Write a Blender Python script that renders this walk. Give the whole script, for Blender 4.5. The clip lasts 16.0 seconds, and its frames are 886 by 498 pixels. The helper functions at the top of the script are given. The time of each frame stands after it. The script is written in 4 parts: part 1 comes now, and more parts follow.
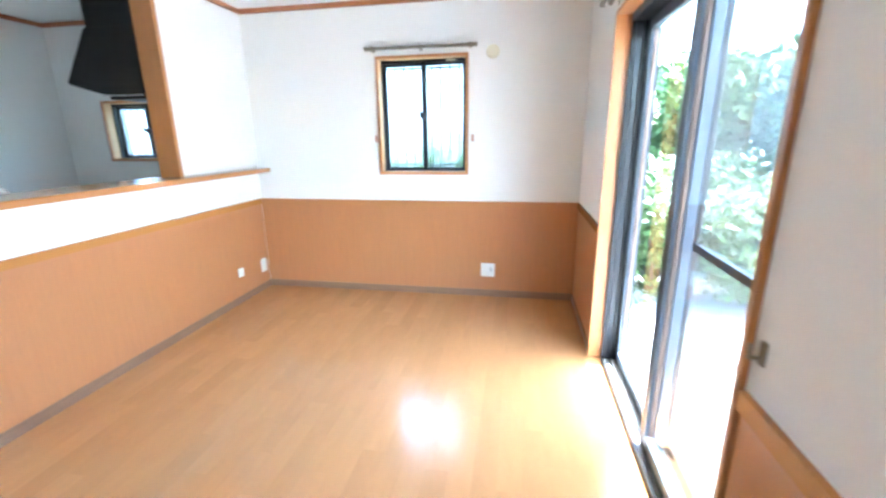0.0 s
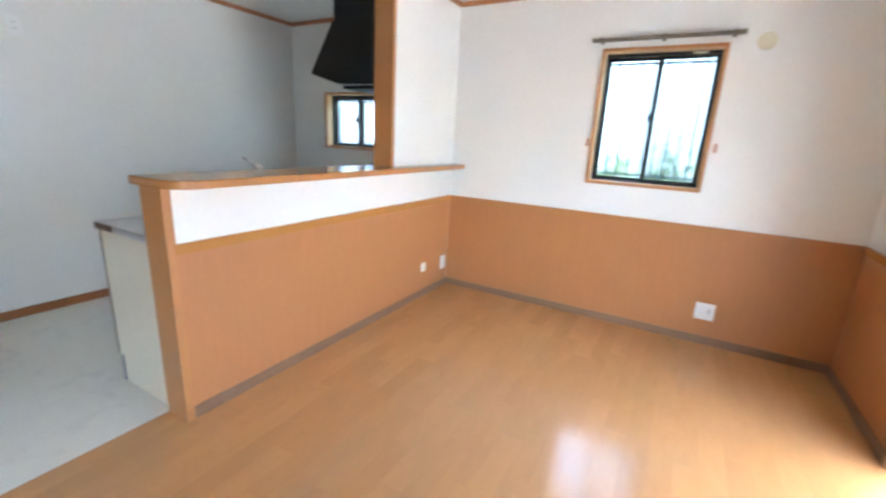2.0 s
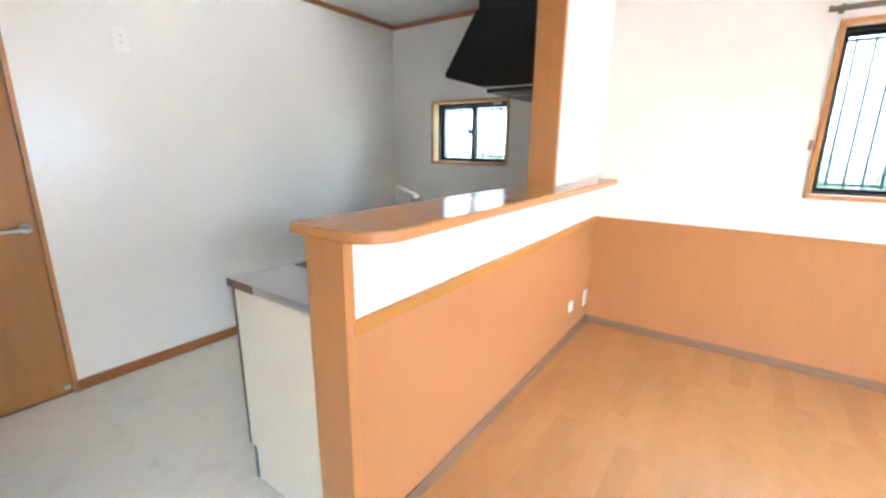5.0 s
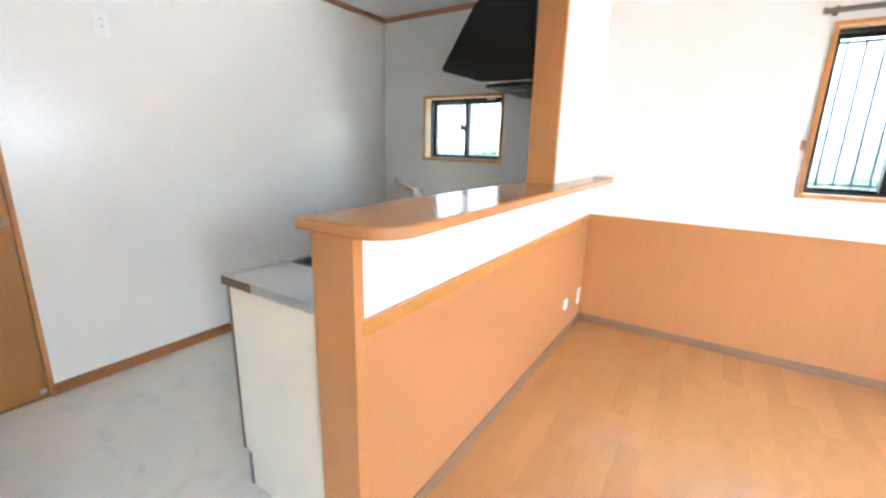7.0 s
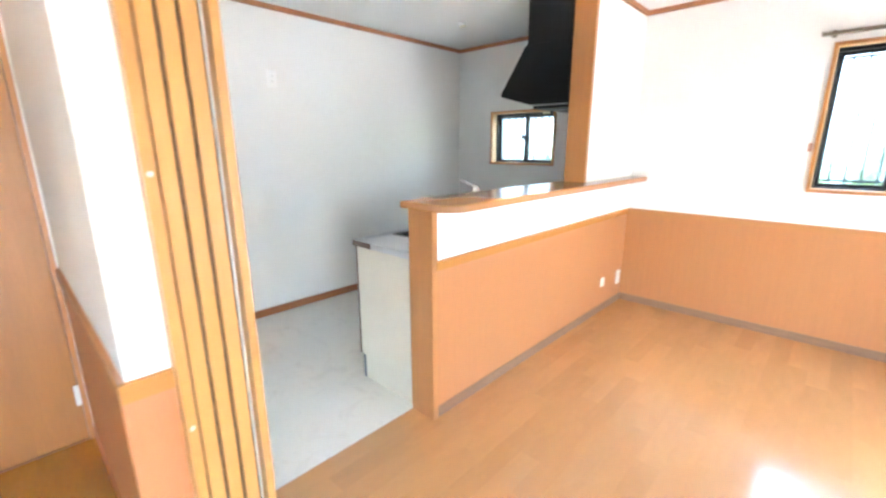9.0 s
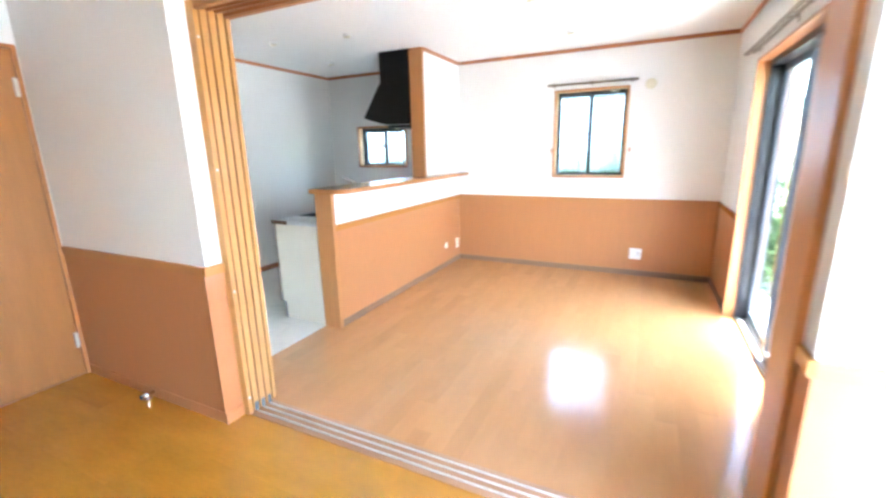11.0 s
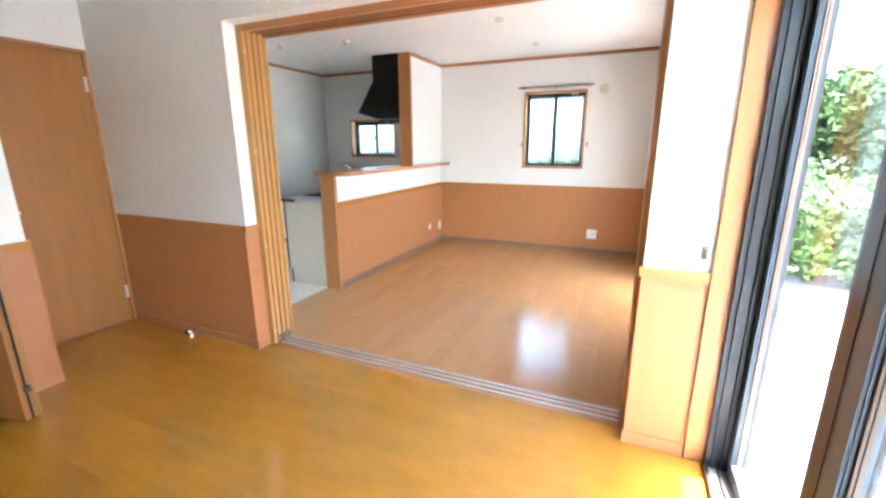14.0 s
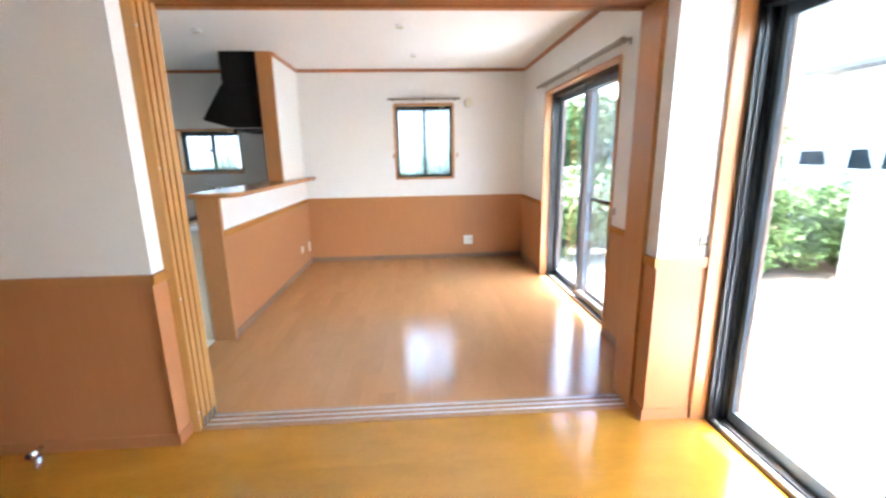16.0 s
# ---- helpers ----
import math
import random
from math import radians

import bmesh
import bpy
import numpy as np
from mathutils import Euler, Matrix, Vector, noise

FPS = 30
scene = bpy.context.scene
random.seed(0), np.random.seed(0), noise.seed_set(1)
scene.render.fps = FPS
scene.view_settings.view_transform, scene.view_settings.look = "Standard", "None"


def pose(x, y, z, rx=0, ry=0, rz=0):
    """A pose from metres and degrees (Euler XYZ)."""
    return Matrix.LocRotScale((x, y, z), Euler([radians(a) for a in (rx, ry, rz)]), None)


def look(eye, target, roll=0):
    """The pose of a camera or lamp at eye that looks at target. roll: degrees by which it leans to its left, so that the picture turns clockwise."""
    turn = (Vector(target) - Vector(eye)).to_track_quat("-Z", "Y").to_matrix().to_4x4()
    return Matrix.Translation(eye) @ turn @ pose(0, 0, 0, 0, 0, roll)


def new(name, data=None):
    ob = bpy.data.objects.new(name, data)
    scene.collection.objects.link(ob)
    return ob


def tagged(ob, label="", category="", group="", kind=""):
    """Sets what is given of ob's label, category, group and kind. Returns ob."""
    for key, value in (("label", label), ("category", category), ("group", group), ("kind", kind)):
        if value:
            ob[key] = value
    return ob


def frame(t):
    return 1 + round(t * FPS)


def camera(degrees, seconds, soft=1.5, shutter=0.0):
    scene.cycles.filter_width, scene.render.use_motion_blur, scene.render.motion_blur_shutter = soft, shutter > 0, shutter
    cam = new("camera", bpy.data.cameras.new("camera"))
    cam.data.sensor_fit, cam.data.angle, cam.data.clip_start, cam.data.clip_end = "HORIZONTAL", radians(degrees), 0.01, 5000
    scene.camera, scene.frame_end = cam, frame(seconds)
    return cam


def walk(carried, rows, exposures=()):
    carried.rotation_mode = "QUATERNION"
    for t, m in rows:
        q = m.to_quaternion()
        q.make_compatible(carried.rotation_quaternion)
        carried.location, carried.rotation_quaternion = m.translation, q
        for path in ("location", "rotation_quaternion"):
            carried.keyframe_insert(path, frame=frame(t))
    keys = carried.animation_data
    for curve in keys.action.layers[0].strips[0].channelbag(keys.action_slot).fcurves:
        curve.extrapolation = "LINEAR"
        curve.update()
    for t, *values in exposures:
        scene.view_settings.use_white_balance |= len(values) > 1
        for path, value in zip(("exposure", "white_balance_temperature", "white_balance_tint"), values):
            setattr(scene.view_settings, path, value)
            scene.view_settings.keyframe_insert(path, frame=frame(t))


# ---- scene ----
cam = camera(93.3, 16.0, soft=2.5, shutter=0.55)
PATH = [
    (0, (2.32, -3.492, 1.366), (1.977, -1.591, 0.849), -0.7),
    (0.5, (2.198, -3.478, 1.351), (1.713, -1.594, 0.889), 0.4),
    (1, (2.106, -3.428, 1.331), (1.472, -1.594, 0.847), 1.1),
    (1.5, (1.962, -3.391, 1.33), (1.202, -1.602, 0.856), 2.6),
    (2, (1.801, -3.331, 1.33), (0.861, -1.642, 0.82), 3.0),
    (2.5, (1.623, -3.259, 1.342), (0.496, -1.687, 0.832), 2.9),
    (3, (1.391, -3.227, 1.336), (0.272, -1.631, 0.888), -0.1),
    (3.5, (1.219, -3.184, 1.347), (-0.04, -1.702, 0.878), 0.3),
    (4, (1.092, -3.149, 1.346), (-0.146, -1.65, 0.88), 1.1),
    (4.5, (0.944, -3.162, 1.339), (-0.224, -1.608, 0.869), 0.5),
    (7, (0.759, -3.183, 1.316), (-0.293, -1.552, 0.832), 1.3),
    (7.5, (0.775, -3.201, 1.313), (-0.334, -1.609, 0.827), 1.0),
    (8, (0.919, -3.304, 1.331), (-0.386, -1.86, 0.872), -1.0),
    (8.2, (1.01, -3.37, 1.342), (-0.365, -1.997, 0.871), -0.5),
    (10.5, (1.924, -4.676, 1.385), (0.886, -3.03, 0.923), -0.4),
    (11, (2.134, -4.907, 1.385), (1.283, -3.156, 0.927), -1.2),
    (11.5, (2.248, -5.117, 1.358), (1.536, -3.316, 0.859), -0.8),
    (12, (2.35, -5.323, 1.36), (1.536, -3.574, 0.831), -0.6),
    (12.5, (2.381, -5.492, 1.365), (1.608, -3.715, 0.871), -0.5),
    (13, (2.441, -5.556, 1.366), (1.631, -3.8, 0.857), -0.6),
    (13.5, (2.468, -5.558, 1.367), (1.656, -3.797, 0.876), -0.5),
    (14, (2.457, -5.551, 1.361), (1.675, -3.775, 0.876), -0.2),
    (14.5, (2.313, -5.545, 1.347), (1.703, -3.71, 0.837), 2.5),
    (15, (2.027, -5.546, 1.344), (1.591, -3.659, 0.846), 0.0),
    (15.5, (1.743, -5.476, 1.342), (1.504, -3.546, 0.873), -0.4),
    (16, (1.428, -5.511, 1.349), (1.54, -3.562, 0.915), -1.0),
]
# the clip's own exposure and white balance drift along the walk
EXPOSURES = [(0.0, 5.27, 5450.0, 2.0), (0.5, 4.90, 5500.0, 2.5), (1.0, 4.66, 5700.0, 4.0), (1.5, 4.70, 5850.0, 5.0), (2.0, 4.85, 6050.0, 6.5), (2.5, 5.02, 6250.0, 9.0), (3.5, 5.28, 6500.0, 10.0),
             (4.5, 5.44, 6550.0, 10.0), (8.2, 5.56, 6500.0, 9.5), (10.5, 5.70, 5850.0, 4.5), (11.0, 5.60, 5900.0, 5.5), (12.0, 5.29, 6200.0, 7.0),
             (13.5, 5.01, 6300.0, 8.0), (15.5, 4.98, 6300.0, 9.0), (16.0, 4.93, 6300.0, 8.5)]
walk(cam, [(t, look(eye, target, roll)) for t, eye, target, roll in PATH], EXPOSURES)

# ---- light ----
world = bpy.data.worlds.new("sky")
scene.world = world
world.use_nodes = True
wn = world.node_tree.nodes
sky = wn.new("ShaderNodeTexSky")
sky.sky_type = "NISHITA"
sky.sun_disc = False
SUN_ELEV, SUN_TURN = 68.0, 84.0  # degrees above the horizon; from north towards east
sky.sun_elevation = radians(SUN_ELEV)
sky.sun_rotation = radians(SUN_TURN)
sky.dust_density = 2.0
sky.air_density = 1.2
world.node_tree.links.new(sky.outputs[0], wn["Background"].inputs[0])
wn["Background"].inputs[1].default_value = 0.15
sun = new("sun", bpy.data.lights.new("sun", "SUN"))
sun.data.energy = 2.0
sun.data.angle = radians(0.5)
sun.data.color = (1.0, 0.97, 0.93)
ce = math.cos(radians(SUN_ELEV))
sun_from = Vector((ce * math.sin(radians(SUN_TURN)), ce * math.cos(radians(SUN_TURN)), math.sin(radians(SUN_ELEV))))
sun.matrix_world = look(sun_from * 30, (0, 0, 0))


# ---- materials ----
def material(name, color, rough=0.5, metal=0.0, var=0.12, scale=6.0, stretch=(1, 1, 1), bump=0.05, bump_scale=60.0,
             coat=0.0, island=0.0, spec=0.5, hue=None, even=False):
    """A surface with broad stains, fine grain and relief."""
    m = bpy.data.materials.new(name)
    m.use_nodes = True
    nt = m.node_tree
    n, l = nt.nodes, nt.links
    b = n["Principled BSDF"]
    b.inputs["Roughness"].default_value = rough
    b.inputs["Metallic"].default_value = metal
    b.inputs["Coat Weight"].default_value = coat
    b.inputs["Coat Roughness"].default_value = 0.14
    b.inputs["Specular IOR Level"].default_value = spec
    tc = n.new("ShaderNodeTexCoord")
    mp = n.new("ShaderNodeMapping")
    mp.inputs["Scale"].default_value = stretch
    l.new(tc.outputs["Object"], mp.inputs["Vector"])
    broad, fine = n.new("ShaderNodeTexNoise"), n.new("ShaderNodeTexNoise")
    broad.inputs["Scale"].default_value = scale
    broad.inputs["Detail"].default_value = 5
    fine.inputs["Scale"].default_value = bump_scale
    fine.inputs["Detail"].default_value = 4
    l.new(mp.outputs[0], broad.inputs["Vector"])
    l.new(mp.outputs[0], fine.inputs["Vector"])
    ramp = n.new("ShaderNodeValToRGB")
    hi = hue or color
    ramp.color_ramp.elements[0].position = 0.3
    ramp.color_ramp.elements[1].position = 0.7
    ramp.color_ramp.elements[0].color = (*[c * (1 - var) for c in color], 1)
    ramp.color_ramp.elements[1].color = (*[min(1, c * (1 + var)) for c in hi], 1)
    mix = n.new("ShaderNodeMath")
    mix.operation = "MULTIPLY_ADD"
    mix.inputs[1].default_value = 0.35
    l.new(fine.outputs["Fac"], mix.inputs[0])
    half = n.new("ShaderNodeMath")
    half.operation = "MULTIPLY"
    half.inputs[1].default_value = 0.65
    l.new(broad.outputs["Fac"], half.inputs[0])
    l.new(half.outputs[0], mix.inputs[2])
    l.new(mix.outputs[0], ramp.inputs[0])
    out = ramp.outputs[0]
    if island:
        info = n.new("ShaderNodeObjectInfo")
        rng = n.new("ShaderNodeMapRange")
        rng.inputs["To Min"].default_value = 1 - island
        rng.inputs["To Max"].default_value = 1 + island
        l.new(info.outputs["Random"], rng.inputs["Value"])
        hsv = n.new("ShaderNodeHueSaturation")
        l.new(out, hsv.inputs["Color"])
        l.new(rng.outputs[0], hsv.inputs["Value"])
        out = hsv.outputs[0]
        add = n.new("ShaderNodeVectorMath")
        add.operation = "ADD"
        sc = n.new("ShaderNodeMath")
        sc.operation = "MULTIPLY"
        sc.inputs[1].default_value = 37.0
        l.new(info.outputs["Random"], sc.inputs[0])
        l.new(tc.outputs["Object"], add.inputs[0])
        l.new(sc.outputs[0], add.inputs[1])
        l.new(add.outputs[0], mp.inputs["Vector"])
    l.new(out, b.inputs["Base Color"])
    rr = n.new("ShaderNodeMapRange")
    rr.inputs["To Min"].default_value = rough * 0.99 if even else max(0.02, rough * 0.85)
    rr.inputs["To Max"].default_value = rough * 1.01 if even else min(1, rough * 1.2)
    l.new(broad.outputs["Fac"], rr.inputs["Value"])
    l.new(rr.outputs[0], b.inputs["Roughness"])
    if bump:
        bp = n.new("ShaderNodeBump")
        bp.inputs["Strength"].default_value = bump
        bp.inputs["Distance"].default_value = 0.004
        l.new(fine.outputs["Fac"], bp.inputs["Height"])
        l.new(bp.outputs[0], b.inputs["Normal"])
    return m


def glass(name, tint=(1, 1, 1), rough=0.0):
    m = bpy.data.materials.new(name)
    m.use_nodes = True
    b = m.node_tree.nodes["Principled BSDF"]
    b.inputs["Base Color"].default_value = (*tint, 1)
    b.inputs["Transmission Weight"].default_value = 1
    b.inputs["Roughness"].default_value = rough
    b.inputs["IOR"].default_value = 1.22
    return m


def screen_mesh(name, open_part, thread):
    """Fine insect netting: mostly open, the rest grey thread."""
    m = bpy.data.materials.new(name)
    m.use_nodes = True
    n, l = m.node_tree.nodes, m.node_tree.links
    b = n["Principled BSDF"]
    b.inputs["Base Color"].default_value = (*thread, 1)
    b.inputs["Roughness"].default_value = 0.7
    tr = n.new("ShaderNodeBsdfTransparent")
    mx = n.new("ShaderNodeMixShader")
    mx.inputs[0].default_value = open_part
    l.new(b.outputs[0], mx.inputs[1])
    l.new(tr.outputs[0], mx.inputs[2])
    l.new(mx.outputs[0], n["Material Output"].inputs["Surface"])
    return m


WALLPAPER = material("wallpaper", (0.845, 0.845, 0.82), 0.62, var=0.02, scale=1.5, bump=0.25, bump_scale=180, spec=0.3)
KITCHENPAPER = material("washable_wallpaper", (0.86, 0.85, 0.815), 0.25, var=0.015, scale=1.5, bump=0.015, bump_scale=180, spec=0.95, even=True)
CEILING = material("ceiling_paper", (0.845, 0.845, 0.825), 0.9, var=0.02, scale=1.2, bump=0.2, bump_scale=150, spec=0.3)
DADO = material("dado_panel", (0.475, 0.206, 0.078), 0.42, var=0.05, scale=7, stretch=(6, 6, 0.5), bump=0.06, bump_scale=40)
DADO_B = material("dado_panel_second_room", (0.475, 0.198, 0.080), 0.42, var=0.05, scale=7, stretch=(6, 6, 0.5), bump=0.06, bump_scale=40)
TRIM = material("orange_wood", (0.49, 0.215, 0.075), 0.33, var=0.07, scale=5, stretch=(6, 6, 0.6), bump=0.05, bump_scale=30, coat=0.15)
TRIM_Y = material("orange_wood_long", (0.50, 0.235, 0.07), 0.19, var=0.05, scale=5, stretch=(6, 0.6, 6), bump=0.0, bump_scale=30, coat=0.05, spec=0.42, even=True)
DOORWOOD = material("door_veneer", (0.41, 0.18, 0.052), 0.40, var=0.09, scale=4, stretch=(5, 5, 0.5), bump=0.05, bump_scale=30)
PLYWOOD = material("closet_plywood", (0.42, 0.29, 0.17), 0.6, var=0.1, scale=3, stretch=(4, 4, 0.5), bump=0.05, bump_scale=30)
PALEWOOD = material("pale_reveal_wood", (0.62, 0.40, 0.20), 0.45, var=0.1, scale=5, stretch=(6, 6, 0.6), bump=0.05, bump_scale=30)
CROWN = material("crown_wood", (0.43, 0.175, 0.072), 0.45, var=0.1, scale=5, stretch=(2, 2, 6), bump=0.03, bump_scale=30)
BASEBOARD = material("grey_brown_baseboard", (0.25, 0.145, 0.085), 0.4, var=0.15, scale=6, stretch=(1, 1, 8), bump=0.04, bump_scale=40)
KBASE = material("red_brown_baseboard", (0.34, 0.13, 0.045), 0.4, var=0.12, scale=6, stretch=(1, 1, 8), bump=0.04, bump_scale=40)
FLOOR_A = material("maple_board", (0.53, 0.275, 0.112), 0.155, var=0.06, scale=4, stretch=(3, 0.9, 1), bump=0, bump_scale=9, coat=0.0, island=0.05, spec=0.72)
FLOOR_B = material("amber_board", (0.47, 0.212, 0.023), 0.16, var=0.13, scale=3.5, stretch=(1.0, 3.0, 1), bump=0.006, bump_scale=24, coat=0.7, island=0.05)
JOINT = material("floor_joint", (0.44, 0.225, 0.085), 0.6, var=0.1)
VINYL = material("marbled_vinyl", (0.79, 0.775, 0.70), 0.38, var=0.035, scale=2.2, bump=0.02, bump_scale=50)


def veins(m, dark):
    """Grey drifting veins and small smudges over a pale sheet floor."""
    n, l = m.node_tree.nodes, m.node_tree.links
    b = n["Principled BSDF"]
    src = b.inputs["Base Color"].links[0].from_socket
    tc = n.new("ShaderNodeTexCoord")
    warp = n.new("ShaderNodeTexNoise")
    warp.inputs["Scale"].default_value = 6.5
    warp.inputs["Detail"].default_value = 8
    warp.inputs["Distortion"].default_value = 1.4
    l.new(tc.outputs["Object"], warp.inputs["Vector"])
    band = n.new("ShaderNodeValToRGB")
    band.color_ramp.elements[0].position = 0.54
    band.color_ramp.elements[0].color = (0, 0, 0, 1)
    band.color_ramp.elements[1].position = 0.76
    band.color_ramp.elements[1].color = (0.24, 0.24, 0.24, 1)
    l.new(warp.outputs["Fac"], band.inputs[0])
    mx = n.new("ShaderNodeMix")
    mx.data_type = "RGBA"
    l.new(band.outputs[0], mx.inputs["Factor"])
    l.new(src, mx.inputs["A"])
    mx.inputs["B"].default_value = (*dark, 1)
    l.new(mx.outputs["Result"], b.inputs["Base Color"])


veins(VINYL, (0.42, 0.405, 0.34))
THRESH = material("threshold_wood", (0.42, 0.24, 0.13), 0.4, var=0.12, scale=6, stretch=(0.7, 8, 1))
RAILMETAL = material("rail_metal", (0.75, 0.74, 0.72), 0.35, 0.7, var=0.05)
BLACKALU = material("black_aluminium", (0.022, 0.024, 0.028), 0.32, 0.3, var=0.15, scale=9, bump=0.02)
GREYALU = material("grey_aluminium", (0.085, 0.115, 0.15), 0.36, 0.0, var=0.12, scale=9, bump=0.02)
SILVERALU = material("silver_aluminium", (0.62, 0.62, 0.62), 0.45, 0.6, var=0.1, scale=12)
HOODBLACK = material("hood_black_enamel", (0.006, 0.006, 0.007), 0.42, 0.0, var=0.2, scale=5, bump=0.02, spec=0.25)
STEEL = material("brushed_steel", (0.62, 0.63, 0.64), 0.36, 0.9, var=0.03, scale=6, stretch=(1, 8, 1), bump=0.03)
# near-black grey: the shade inside the steel sink, put into its colour
SINKSHADE = material("shaded_sink_grey", (0.035, 0.036, 0.038), 0.3, 0.2, var=0.15, bump=0.02)
SATIN = material("satin_nickel", (0.74, 0.73, 0.70), 0.3, 0.6, var=0.03, bump=0)
CHROME = material("chrome", (0.8, 0.8, 0.82), 0.1, 1.0, var=0.03, bump=0)
CREAM = material("cream_laminate", (0.70, 0.65, 0.54), 0.45, var=0.05, scale=3, bump=0.03)
CREAM_EDGE = material("brown_edging", (0.11, 0.06, 0.038), 0.5, var=0.1)
WHITEPLASTIC = material("white_plastic", (0.82, 0.82, 0.80), 0.35, var=0.02, bump=0.0)
IVORY = material("aged_ivory_plastic", (0.72, 0.68, 0.52), 0.45, var=0.04, bump=0.0)
PALEGREY = material("pale_grey_plastic", (0.55, 0.55, 0.54), 0.4, var=0.02, bump=0.0)
DARK = material("dark_gap", (0.02, 0.018, 0.015), 0.7, var=0.1)
RODMETAL = material("bronze_rod", (0.23, 0.20, 0.15), 0.35, 0.7, var=0.1)
BROWNPLASTIC = material("brown_plastic", (0.50, 0.28, 0.20), 0.4, var=0.05)
CONCRETE = material("pale_concrete", (0.52, 0.515, 0.50), 0.85, var=0.12, scale=1.3, bump=0.3, bump_scale=70)
SOIL = material("soil", (0.13, 0.10, 0.07), 0.95, var=0.3, scale=3, bump=0.6, bump_scale=30)
LEAF = material("leaf_green", (0.058, 0.112, 0.028), 0.6, var=0.35, scale=2.5, bump=0, island=0.15, hue=(0.075, 0.12, 0.036), spec=0.2)
LEAF2 = material("leaf_deep_green", (0.066, 0.118, 0.036), 0.6, var=0.35, scale=1.8, bump=0, island=0.15, spec=0.2)
BLOSSOM = material("white_blossom", (0.75, 0.76, 0.72), 0.6, var=0.1, bump=0)
BARK = material("bark", (0.04, 0.036, 0.03), 0.9, var=0.3, scale=10, stretch=(3, 3, 0.6), bump=0.6, bump_scale=30)
SIDING = material("pale_siding", (0.66, 0.68, 0.70), 0.6, var=0.05, scale=2, bump=0.1)
ROOFTILE = material("slate_roof", (0.10, 0.105, 0.115), 0.6, var=0.2, scale=5, bump=0.3)
BLOCK = material("pale_block", (0.50, 0.50, 0.48), 0.9, var=0.12, scale=4, bump=0.4, bump_scale=50)
GLASS = glass("window_glass")
OBSCURE = glass("obscured_glass", (0.70, 0.77, 0.75), 0.16)
FROST = glass("frosted_glass", (0.58, 0.565, 0.53), 0.4)
FROST.node_tree.nodes["Principled BSDF"].inputs["Transmission Weight"].default_value = 0.25
BEAD = material("rubber_bead", (0.17, 0.115, 0.085), 0.6, var=0.1)
NET = screen_mesh("insect_net", 0.69, (0.46, 0.49, 0.51))
WINDOWNET = screen_mesh("window_insect_net", 0.80, (0.20, 0.24, 0.25))


# ---- mesh helpers ----
def box(bm, x0, x1, y0, y1, z0, z1):
    v = [bm.verts.new(p) for p in ((x0, y0, z0), (x1, y0, z0), (x1, y1, z0), (x0, y1, z0),
                                   (x0, y0, z1), (x1, y0, z1), (x1, y1, z1), (x0, y1, z1))]
    for f in ((0, 3, 2, 1), (4, 5, 6, 7), (0, 1, 5, 4), (1, 2, 6, 5), (2, 3, 7, 6), (3, 0, 4, 7)):
        bm.faces.new([v[i] for i in f])


def cyl(bm, p, q, r, r2=None, seg=14):
    p, q = Vector(p), Vector(q)
    d = q - p
    m = Matrix.Translation((p + q) / 2) @ d.to_track_quat("Z", "Y").to_matrix().to_4x4()
    bmesh.ops.create_cone(bm, cap_ends=True, segments=seg, radius1=r, radius2=r if r2 is None else r2, depth=d.length, matrix=m)


def prism(bm, outline, axis, a, b):
    """Extrude a closed outline of (u, v) along an axis: 'x' (u=y, v=z), 'y' (u=x, v=z) or 'z' (u=x, v=y)."""
    put = {"x": lambda u, v, w: (w, u, v), "y": lambda u, v, w: (u, w, v), "z": lambda u, v, w: (u, v, w)}[axis]
    lo = [bm.verts.new(put(u, v, a)) for u, v in outline]
    hi = [bm.verts.new(put(u, v, b)) for u, v in outline]
    bm.faces.new(lo)
    bm.faces.new(hi[::-1])
    k = len(outline)
    for i in range(k):
        bm.faces.new((lo[i], hi[i], hi[(i + 1) % k], lo[(i + 1) % k]))
    bmesh.ops.recalc_face_normals(bm, faces=bm.faces)


def finish(bm, bevel=0.0, seg=2):
    if bevel:
        edges = [e for e in bm.edges if len(e.link_faces) == 2 and e.calc_face_angle(0) > 0.6]
        bmesh.ops.bevel(bm, geom=edges, offset=bevel, segments=seg, affect="EDGES", profile=0.6)
    return bm


def mesh_of(name, bm, mat, smooth=False):
    me = bpy.data.meshes.new(name)
    bm.to_mesh(me)
    bm.free()
    me.materials.append(mat)
    if smooth:
        for p in me.polygons:
            p.use_smooth = True
    return me


def part(name, bm, mat, parent=None, label="", smooth=False):
    ob = new(name, mesh_of(name, bm, mat, smooth))
    if parent is not None:
        ob.parent = parent
    if label:
        ob["label"] = label
    return ob


def boxes(*specs, bevel=0.0):
    bm = bmesh.new()
    for s in specs:
        box(bm, *s)
    return finish(bm, bevel)


def tubes(*specs):
    bm = bmesh.new()
    for s in specs:
        cyl(bm, *s)
    return bm


def thing(name, label, category, group="", at=(0, 0, 0)):
    ob = new(name)
    ob.empty_display_size = 0.05
    ob.location = at
    return tagged(ob, label, category, group)


def structure(ob, label="", category=""):
    return tagged(ob, label, category, kind="structure")


